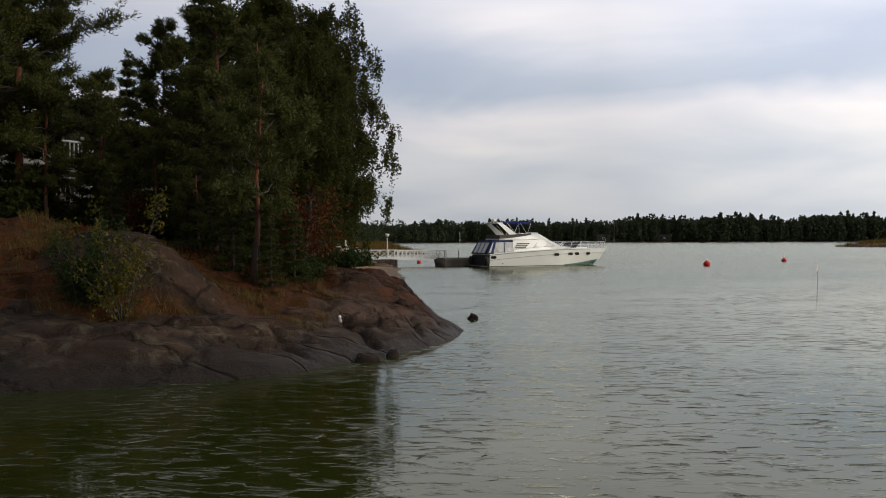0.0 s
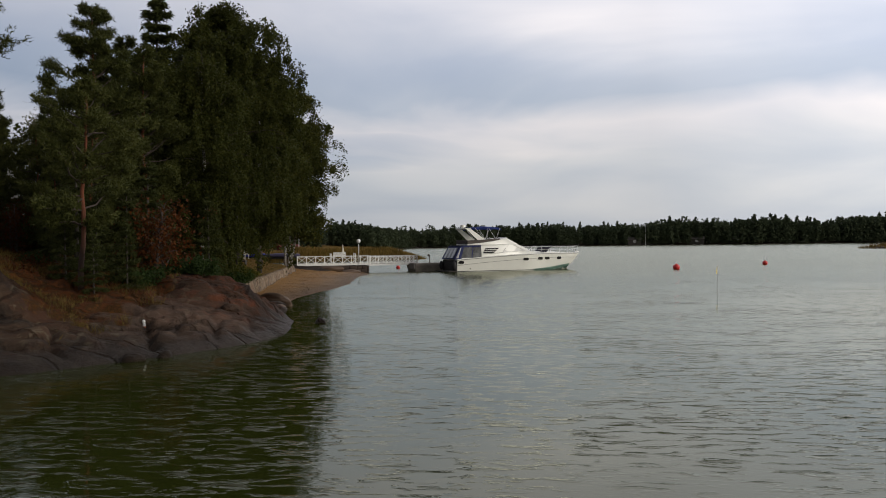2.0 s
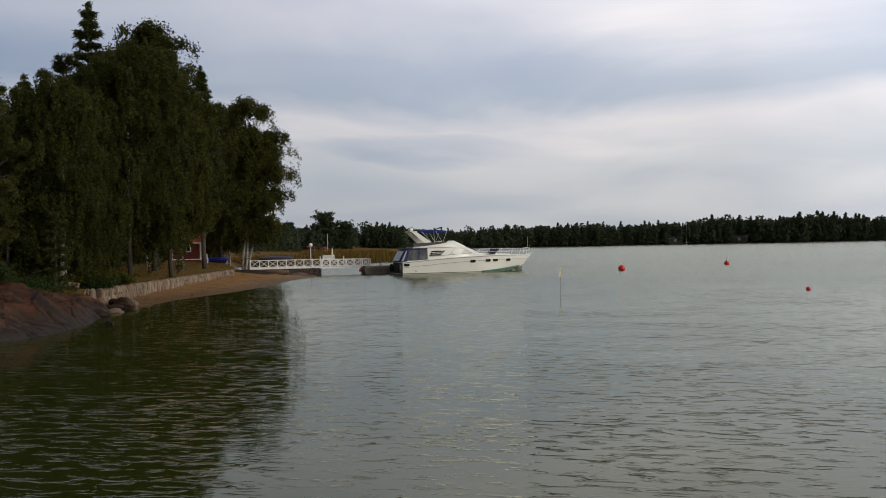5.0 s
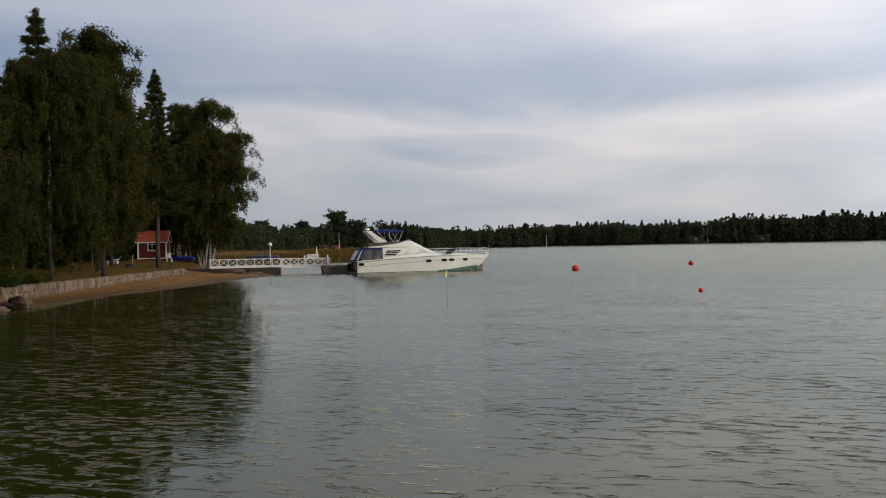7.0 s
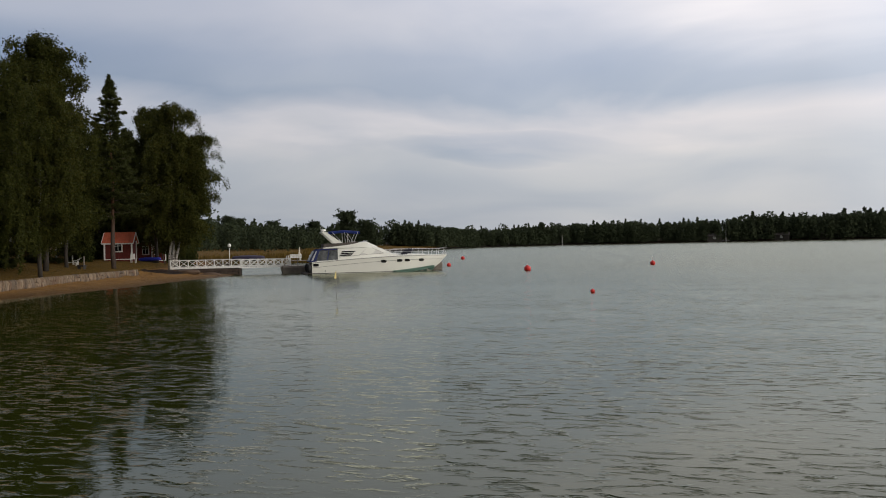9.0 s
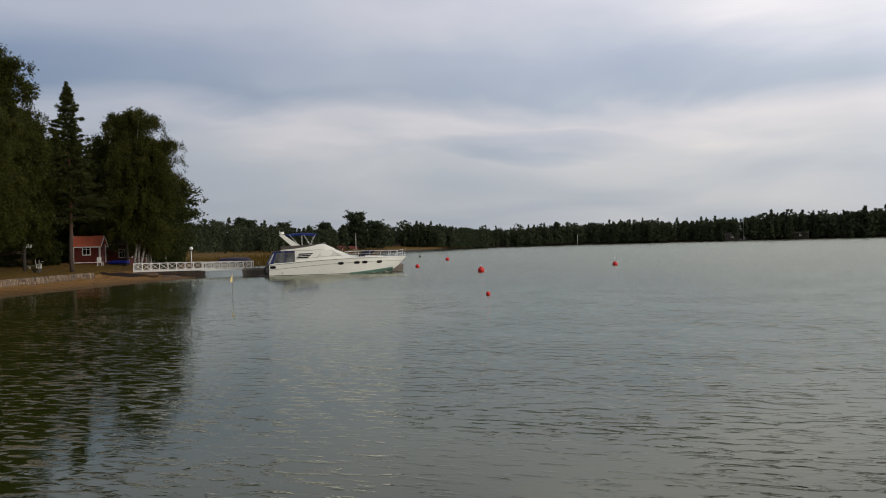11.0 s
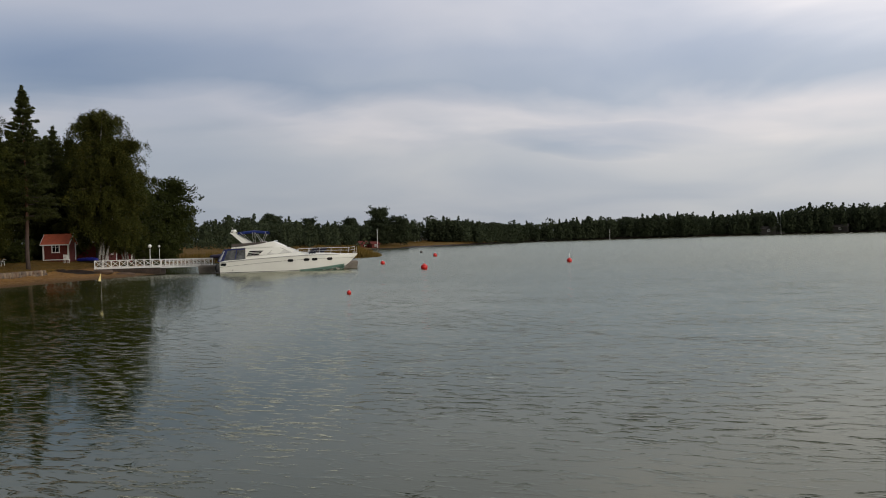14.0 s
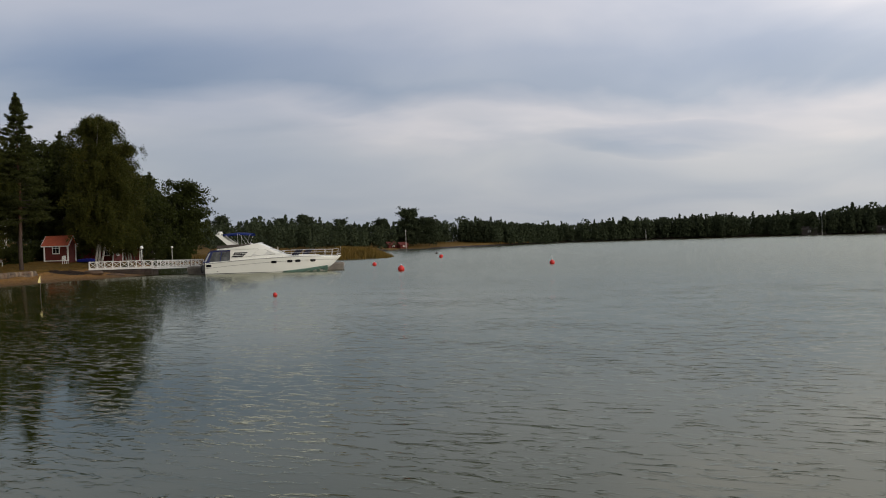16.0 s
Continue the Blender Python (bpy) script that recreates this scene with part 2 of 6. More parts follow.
cr = n.add("ShaderNodeTexVoronoi", {"Vector": n.vmath("ADD", n.vmath("MULTIPLY", pos, (0.5, 1.0, 1.0)), n.add("ShaderNodeCombineXYZ", {0: n2, 1: n1, 2: 0.0}).outputs[0]), "Scale": 0.55}, feature="DISTANCE_TO_EDGE").outputs["Distance"]
hgt = n.math("ADD", n.math("MULTIPLY", n2, 0.5), n.math("MULTIPLY", n3, 0.3))
hgt = n.math("ADD", hgt, n.grey(cr, 0.0, 0.05, -0.6, 0.0))
bump(n, b, hgt, 1.0, 0.22)

# water: dark green body, waves at four scales, and calm lanes between the ruffled ones
water_mat, n, b = material("sea_water")
pos = n.add("ShaderNodeNewGeometry").outputs["Position"]
w1 = n.noise(n.vmath("MULTIPLY", pos, (0.55, 1.0, 1.0)), 1.1, 3, 0.5, 0.5)
w2 = n.noise(n.vmath("MULTIPLY", pos, (0.42, 1.0, 1.0)), 4.0, 3, 0.55, 0.7)
w3 = n.noise(n.vmath("MULTIPLY", pos, (0.5, 1.0, 1.0)), 10.0, 2, 0.5, 0.4)
out_y = n.add("ShaderNodeSeparateXYZ", {0: pos}).outputs[1]
lanes = n.grey(n.noise(n.vmath("MULTIPLY", pos, (0.35, 1.0, 1.0)), 0.05, 3, 0.5, 1.2), 0.30, 0.70, 0.55, 1.0)
patch = n.grey(n.noise(n.vmath("MULTIPLY", pos, (0.5, 1.0, 1.0)), 0.30, 4, 0.6, 0.8), 0.40, 0.64, 0.30, 1.10)
crest = n.math("POWER", n.grey(w2, 0.52, 0.82, 0.0, 1.0), 1.25)
wave = n.math("ADD", n.math("MULTIPLY", w1, 0.05), n.math("ADD", n.math("MULTIPLY", n.math("MULTIPLY", crest, patch), 0.38), n.math("MULTIPLY", w3, 0.018)))
wave = n.math("MULTIPLY", n.math("MULTIPLY", wave, lanes), n.grey(out_y, 16.0, 42.0, 1.0, 0.5))
tone = n.noise(pos, 0.05, 3, 0.5)
body = n.ramp(tone, [(0.35, (0.0180, 0.0235, 0.0036)), (0.65, (0.0235, 0.0290, 0.0052))])
rough = n.math("MULTIPLY", n.math("ADD", n.grey(out_y, 16.0, 50.0, 0.02, 0.06), n.grey(out_y, 50.0, 110.0, 0.0, 0.12)), n.grey(lanes, 0.5, 1.0, 0.9, 1.0))
facet = n.add("ShaderNodeBump", {"Height": wave, "Strength": 1.0, "Distance": WAVE}).outputs[0]
# far out only the wave faces that lean towards the open water in the south show; a long wake crosses the bay
wake_d = n.math("ABSOLUTE", n.math("ADD", n.vmath("DOT_PRODUCT", n.vmath("SUBTRACT", pos, (-1.5, 63.5, 0.0)), (-0.303, 0.953, 0.0)), n.math("MULTIPLY", n.math("SUBTRACT", w1, 0.5), 1.2)))
wake_u = n.vmath("DOT_PRODUCT", n.vmath("SUBTRACT", pos, (-1.5, 63.5, 0.0)), (0.953, 0.303, 0.0))
wake = n.math("MULTIPLY", n.grey(wake_d, 0.1, 0.55, 1.0, 0.0), n.math("MULTIPLY", n.grey(wake_u, -4.0, 0.0, 0.0, 1.0), n.grey(wake_u, 9.0, 14.0, 1.0, 0.0)))
lean = n.math("ADD", n.math("ADD", n.grey(out_y, 16.0, 36.0, 0.0, 0.028), n.grey(out_y, 36.0, 75.0, 0.0, 0.03)), n.math("MULTIPLY", wake, 0.03))
facet = n.vmath("NORMALIZE", n.vmath("ADD", facet, n.add("ShaderNodeCombineXYZ", {0: 0.0, 1: n.math("MULTIPLY", lean, -1.0), 2: 0.0}).outputs[0]))
gloss = n.add("ShaderNodeBsdfGlossy", {"Color": (0.975, 0.99, 0.885, 1), "Roughness": rough, "Normal": facet})
# pale body colour along the wake paints in its gleam of sky
below = n.add("ShaderNodeBsdfDiffuse", {"Color": n.mix(n.math("MULTIPLY", wake, 0.22), body, (0.34, 0.35, 0.32))})
fres = n.add("ShaderNodeFresnel", {"IOR": 1.35, "Normal": facet})
surf = n.add("ShaderNodeMixShader", {0: n.math("MULTIPLY", fres.outputs[0], n.grey(out_y, 25.0, 110.0, 0.99, 0.74)), 1: below.outputs[0], 2: gloss.outputs[0]})
n.t.links.new(surf.outputs[0], [x for x in n.t.nodes if x.type == "OUTPUT_MATERIAL"][0].inputs[0])
n.t.nodes.remove(b)


white_paint = plain("white_paint", (0.78, 0.78, 0.75), 0.5, vary=0.1)
gelcoat = plain("white_gelcoat", (0.80, 0.80, 0.73), 0.22, vary=0.06, scale=0.8)
gelcoat_grey = plain("shaded_gelcoat", (0.62, 0.62, 0.58), 0.35, vary=0.1)
navy = plain("navy_canvas", (0.016, 0.042, 0.24), 0.75, vary=0.3, grain=0.2)
brown_canvas = plain("brown_canvas", (0.085, 0.072, 0.062), 0.8, vary=0.25)
navy_fender = plain("navy_fender", (0.012, 0.013, 0.03), 0.55)
black_rubber = plain("black_rubber", (0.015, 0.015, 0.017), 0.6)
dark_glass = plain("tinted_glass", (0.010, 0.010, 0.011), 0.12, vary=0.1, spec=0.25)
clear_vinyl = plain("clear_vinyl", (0.095, 0.10, 0.10), 0.12, vary=0.8, scale=1.6)
pale_vinyl = plain("milky_vinyl", (0.36, 0.37, 0.37), 0.2, vary=0.4, scale=1.6)
canopy_canvas = plain("dark_navy_canvas", (0.010, 0.019, 0.095), 0.8, vary=0.3, grain=0.2)
steel = plain("polished_steel", (0.80, 0.80, 0.80), 0.4, 0.6, vary=0.1)
antifoul = plain("pale_green_antifouling", (0.20, 0.36, 0.29), 0.6, vary=0.3)
stripe_grey = plain("grey_stripe", (0.30, 0.29, 0.27), 0.5)
red_plastic = plain("red_buoy_plastic", (0.62, 0.025, 0.02), 0.45, vary=0.2)
falun_red = plain("falun_red_boards", (0.115, 0.017, 0.012), 0.85, vary=0.35, grain=0.3)
roof_red = plain("clay_red_roof", (0.56, 0.125, 0.055), 0.8, vary=0.3, scale=2.0, grain=0.3)
roof_dark = plain("dark_roof", (0.07, 0.06, 0.055), 0.8, vary=0.3)
stone_grey = plain("jetty_stone", (0.062, 0.044, 0.034), 0.9, vary=0.5, scale=1.4, grain=0.6, grain_scale=9)
pontoon_side = plain("weathered_pontoon_planks", (0.21, 0.185, 0.155), 0.9, vary=0.45, scale=1.6, grain=0.4, grain_scale=12)
dark_wood = plain("tarred_wood", (0.04, 0.035, 0.03), 0.85, vary=0.4)
grey_wood = plain("weathered_wood", (0.26, 0.23, 0.20), 0.85, vary=0.3)
globe_mat = plain("opal_globe", (0.82, 0.82, 0.80), 0.3, vary=0.04)
cream_cloth = plain("cream_canvas", (0.72, 0.66, 0.54), 0.85, vary=0.12)
blue_plastic = plain("blue_tarpaulin", (0.02, 0.035, 0.42), 0.5, vary=0.3)
tarp_dark = plain("faded_blue_tarpaulin", (0.034, 0.027, 0.062), 0.7, vary=0.3)
yellow_cloth = plain("yellow_pennant", (0.75, 0.62, 0.25), 0.7, vary=0.15)
villa_boards = plain("warm_villa_boards", (0.34, 0.24, 0.16), 0.85, vary=0.2, grain=0.2)
orange_paint = plain("orange_paint", (0.65, 0.16, 0.05), 0.6)

m, n, b = material("rubble_stone")
pos = n.add("ShaderNodeTexCoord").outputs["Object"]
who = n.add("ShaderNodeObjectInfo").outputs["Random"]
base = n.ramp(who, [(0.0, (0.10, 0.075, 0.055)), (0.3, (0.24, 0.18, 0.12)), (0.5, (0.15, 0.09, 0.055)), (0.75, (0.33, 0.25, 0.165)), (1.0, (0.09, 0.070, 0.058))])
f = n.noise(pos, 5.0, 5, 0.65)
n.t.links.new(n.mix(n.grey(f, 0.35, 0.7, 0, 0.6), base, (0.12, 0.09, 0.07)), b.inputs["Base Color"])
b.inputs["Roughness"].default_value = 0.9
bump(n, b, f, 0.6, 0.05)
rubble = m

birch_leaf = leafy("birch_leaves", [(0.0265, 0.0333, 0.0069), (0.0428, 0.0495, 0.0108), (0.0599, 0.0643, 0.0140), (0.0935, 0.0851, 0.0170)])
pine_leaf = leafy("pine_needles", [(0.0361, 0.0439, 0.0120), (0.0608, 0.0671, 0.0180), (0.0940, 0.0972, 0.0270)], 0.6, 0.25)
spruce_leaf = leafy("spruce_needles", [(0.0281, 0.0360, 0.0105), (0.0459, 0.0536, 0.0158), (0.0688, 0.0752, 0.0218)], 0.6, 0.25)
oak_leaf = leafy("alder_leaves", [(0.0224, 0.0296, 0.0072), (0.0368, 0.0456, 0.0112), (0.0552, 0.0648, 0.0168)])
olive_leaf = leafy("olive_shrub_leaves", [(0.040, 0.045, 0.008), (0.070, 0.072, 0.012), (0.11, 0.10, 0.018)])
pale_leaf = leafy("pale_birch_leaves", [(0.07, 0.075, 0.03), (0.11, 0.11, 0.05), (0.15, 0.14, 0.07)])
yellow_leaf = leafy("yellowing_leaves", [(0.035, 0.045, 0.010), (0.09, 0.080, 0.014), (0.19, 0.13, 0.018)])
rowan_leaf = leafy("autumn_rowan_leaves", [(0.030, 0.022, 0.007), (0.080, 0.026, 0.009), (0.14, 0.050, 0.013)])
shrub_leaf = leafy("shrub_leaves", [(0.015, 0.028, 0.008), (0.028, 0.047, 0.012), (0.044, 0.066, 0.018)])
far_leaf = leafy("distant_woods", [(0.0353, 0.0487, 0.0273), (0.0487, 0.0630, 0.0334), (0.0672, 0.0806, 0.0405)], 0.7, 0.3)
reed_leaf = leafy("autumn_reeds", [(0.055, 0.048, 0.014), (0.14, 0.095, 0.025), (0.24, 0.155, 0.042)], 0.8, 0.2)
straw_leaf = leafy("dry_grass_blades", [(0.06, 0.05, 0.015), (0.12, 0.085, 0.025), (0.19, 0.13, 0.040)], 0.8, 0.2)
pine_bark = bark_material("pine_bark", (0.030, 0.020, 0.016), (0.085, 0.050, 0.036), (0.17, 0.050, 0.020), 0.8, 3.2)
spruce_bark = bark_material("spruce_bark", (0.035, 0.03, 0.026), (0.10, 0.082, 0.07))
twig_bark = bark_material("dark_twigs", (0.030, 0.022, 0.018), (0.075, 0.055, 0.045))
old_birch_bark = bark_material("old_birch_bark", (0.020, 0.017, 0.014), (0.062, 0.050, 0.040), (0.46, 0.44, 0.40), 2.5, 6.5, (0.03, 0.028, 0.026))
red_bark = bark_material("reddish_bark", (0.030, 0.022, 0.018), (0.085, 0.058, 0.045), (0.13, 0.060, 0.032), 3.0, 7.0)
birch_bark = bark_material("birch_bark", (0.20, 0.185, 0.165), (0.44, 0.42, 0.385), flecks=(0.03, 0.028, 0.026))


# ---- building helpers ----
def part(name, bm, mat, parent=None, label="", smooth=False):
    me = bpy.data.meshes.new(name)
    bm.to_mesh(me)
    bm.free()
    me.materials.append(mat)
    if smooth:
        for p in me.polygons:
            p.use_smooth = True
    ob = new(name, me)
    ob.parent = parent
    if label:
        tagged(ob, label)
    return ob


def mesh_part(name, verts, faces, mat, parent=None, label="", smooth=False):
    me = bpy.data.meshes.new(name)
    if isinstance(verts, np.ndarray):
        nv, nf, k = len(verts), len(faces), faces.shape[1]
        me.vertices.add(nv)
        me.vertices.foreach_set("co", verts.astype(np.float32).ravel())
        me.loops.add(nf * k)
        me.loops.foreach_set("vertex_index", faces.astype(np.int32).ravel())
        me.polygons.add(nf)
        me.polygons.foreach_set("loop_start", np.arange(0, nf * k, k, dtype=np.int32))
        me.polygons.foreach_set("loop_total", np.full(nf, k, dtype=np.int32))
        if smooth:
            me.polygons.foreach_set("use_smooth", np.ones(nf, dtype=bool))
        me.update(calc_edges=True)
    else:
        me.from_pydata(verts, [], faces)
        if smooth:
            for p in me.polygons:
                p.use_smooth = True
    me.materials.append(mat)
    ob = new(name, me)
    ob.parent = parent
    if label:
        tagged(ob, label)
    return ob


def thing(name, label, category, m=None, group="", kind=""):
    ob = new(name)
    ob.empty_display_size = 0.3
    if m is not None:
        ob.matrix_basis = m
    return tagged(ob, label, category, group, kind)


def box(bm, c, s, rz=0.0, bevel=0.0, m=None):
    r = bmesh.ops.create_cube(bm, size=1.0)
    vs = r["verts"]
    bmesh.ops.scale(bm, vec=s, verts=vs)
    if bevel:
        es = list({e for v in vs for e in v.link_edges})
        g = bmesh.ops.bevel(bm, geom=es, offset=bevel, segments=2, affect="EDGES", profile=0.6)
        vs = list({v for f in g["faces"] for v in f.verts} | {v for v in vs if v.is_valid})
    mm = Matrix.Translation(c) @ Matrix.Rotation(radians(rz), 4, "Z")
    bmesh.ops.transform(bm, matrix=mm if m is None else m @ mm, verts=vs)
    return bm


def tube(bm, pts, r0, r1=None, seg=8, cap=True):
    """A tapering tube along points."""
    r1 = r0 if r1 is None else r1
    pts = [Vector(p) for p in pts]
    rings = []
    side = None
    for i, p in enumerate(pts):
        d = (pts[min(i + 1, len(pts) - 1)] - pts[max(i - 1, 0)]).normalized()
        if side is None:
            side = d.orthogonal().normalized()
        side = (side - d * side.dot(d)).normalized()
        w = d.cross(side)
        r = r0 + (r1 - r0) * i / max(1, len(pts) - 1)
        rings.append([bm.verts.new(p + (side * math.cos(a) + w * math.sin(a)) * r) for a in [2 * math.pi * k / seg for k in range(seg)]])
    for a, b2 in zip(rings, rings[1:]):
        for k in range(seg):
            bm.faces.new((a[k], a[(k + 1) % seg], b2[(k + 1) % seg], b2[k]))
    if cap:
        bm.faces.new(list(reversed(rings[0])))
        bm.faces.new(rings[-1])
    return bm


def ball(bm, c, r, sub=2, squash=(1, 1, 1)):
    g = bmesh.ops.create_icosphere(bm, subdivisions=sub, radius=r)
    bmesh.ops.transform(bm, matrix=Matrix.Translation(c) @ Matrix.Diagonal((*squash, 1)), verts=g["verts"])
    return bm


def loft(bm, sections, close_ends=True):
    """Skin rings of points that have equal counts."""
    rings = [[bm.verts.new(p) for p in s] for s in sections]
    k = len(rings[0])
    for a, b2 in zip(rings, rings[1:]):
        for i in range(k):
            bm.faces.new((a[i], a[(i + 1) % k], b2[(i + 1) % k], b2[i]))
    if close_ends:
        bm.faces.new(list(reversed(rings[0])))
        bm.faces.new(rings[-1])
    bmesh.ops.recalc_face_normals(bm, faces=bm.faces)
    return bm


# ---- value noise on arrays ----
def hash2(i, j, seed):
    h = (i.astype(np.int64) * 374761393 + j.astype(np.int64) * 668265263 + seed * 974711) & 0x7FFFFFFF
    h = ((h ^ (h >> 13)) * 1274126177) & 0x7FFFFFFF
    return ((h ^ (h >> 16)) & 0xFFFF) / 65535.0


def vnoise(x, y, seed=0):
    i, j = np.floor(x), np.floor(y)
    u, v = x - i, y - j
    u, v = u * u * u * (u * (u * 6 - 15) + 10), v * v * v * (v * (v * 6 - 15) + 10)
    a, b2, c, d = hash2(i, j, seed), hash2(i + 1, j, seed), hash2(i, j + 1, seed), hash2(i + 1, j + 1, seed)
    return (a * (1 - u) + b2 * u) * (1 - v) + (c * (1 - u) + d * u) * v - 0.5


def fbm(x, y, octaves=4, seed=0):
    s, amp = 0.0, 1.0
    for o in range(octaves):
        s = s + amp * vnoise(x * 2 ** o + 17.3 * o, y * 2 ** o - 9.1 * o, seed + o)
        amp *= 0.5
    return s


def cells(x, y, seed):
    """Random value of the nearest cell, and the distance to the joint between cells."""
    i0, j0 = np.floor(x), np.floor(y)
    f1, f2, val = np.full(x.shape, 9.0), np.full(x.shape, 9.0), np.zeros(x.shape)
    for di in (-1, 0, 1):
        for dj in (-1, 0, 1):
            i, j = i0 + di, j0 + dj
            d = np.hypot(i + 0.15 + 0.7 * hash2(i, j, seed) - x, j + 0.15 + 0.7 * hash2(i, j, seed + 1) - y)
            near = d < f1
            f2 = np.where(near, f1, np.minimum(f2, d))
            val = np.where(near, hash2(i, j, seed + 2) - 0.5, val)
            f1 = np.where(near, d, f1)
    return val, f2 - f1


def smooth(a, lo, hi):
    t = np.clip((a - lo) / (hi - lo), 0, 1)
    return t * t * (3 - 2 * t)


def seg_dist(x, y, pts):
    best = np.full(np.shape(x), 1e9)
    for (x0, y0), (x1, y1) in zip(pts, pts[1:]):
        dx, dy = x1 - x0, y1 - y0
        t = np.clip(((x - x0) * dx + (y - y0) * dy) / (dx * dx + dy * dy), 0, 1)
        best = np.minimum(best, np.hypot(x - x0 - t * dx, y - y0 - t * dy))
    return best


def inside(x, y, pts):
    odd = np.zeros(np.shape(x), bool)
    for (x0, y0), (x1, y1) in zip(pts, pts[1:] + pts[:1]):
        if y0 != y1:
            odd ^= ((y0 > y) != (y1 > y)) & (x < (x1 - x0) * (y - y0) / (y1 - y0) + x0)
    return odd


# ---- the ground: one sheet of island, beach, bay and far shore ----
SHORE = [(-1600, -60), (-60, 4), (-30, 12), (-14, 17.2), (-7.3, 18.9), (-4.8, 19.8), (-2.3, 21.6), (-0.8, 24.2), (0.3, 26.2), (1.3, 29.3), (1.5, 32),
         (0.2, 37), (-1.9, 41), (-3.3, 44.5), (-3.8, 48), (-4.3, 52), (-4.6, 57), (-4.8, 62), (-5.6, 70), (-6.9, 77), (-7.9, 84), (-8.6, 90), (-11, 96),
         (-18, 101), (-27, 111), (-36, 124), (-40, 132), (-32, 139), (-22, 146), (-15, 154), (-19, 164), (-38, 184), (-56, 212), (-66, 240), (-60, 262),
         (-53, 290), (-54, 315), (-50, 348), (-24, 376), (20, 386), (70, 392), (140, 404), (320, 430), (760, 520), (1600, 900)]
LAND = SHORE + [(1600, 1700), (-1600, 1700)]
WALL = [(-6.2, 47.2), (-8.1, 56), (-10.9, 68), (-13.7, 80.5)]
BANK = WALL + [(-15.4, 84), (-18.2, 91), (-22, 99), (-30, 111), (-40, 125), (-46, 133), (-46, 300)]
ISLET = [(80, 236), (88, 231), (104, 229), (122, 233), (140, 238), (128, 246), (104, 247), (90, 243)]
CRACKS = [([(-3.4, 24.9), (-2.6, 23.6), (-1.4, 22.7), (-0.8, 22.2)], 0.10, 0.20), ([(-4.6, 22.6), (-4.3, 21.7), (-4.1, 20.0)], 0.07, 0.14),
          ([(-1.9, 28.0), (-0.9, 26.2), (-0.1, 24.9), (0.2, 24.3)], 0.16, 0.30), ([(-0.2, 29.9), (0.4, 28.0), (0.9, 27.2)], 0.10, 0.18),
          ([(-5.6, 25.3), (-3.2, 25.9), (-1.2, 27.6), (0.0, 30.6)], 0.22, 0.22), ([(-7.6, 22.6), (-6.4, 24.2), (-5.6, 25.3)], 0.2, 0.2),
          ([(0.2, 31.6), (0.9, 30.0), (1.4, 29.0)], 0.08, 0.15), ([(-2.6, 33.6), (-0.6, 34.4), (0.8, 34.8)], 0.15, 0.2)]


def shore_distance(x, y):
    d = seg_dist(x, y, SHORE)
    d = np.where(inside(x, y, LAND), d, -d)
    di = seg_dist(x, y, ISLET + ISLET[:1])
    return np.maximum(d, np.where(inside(x, y, ISLET), di, -di))


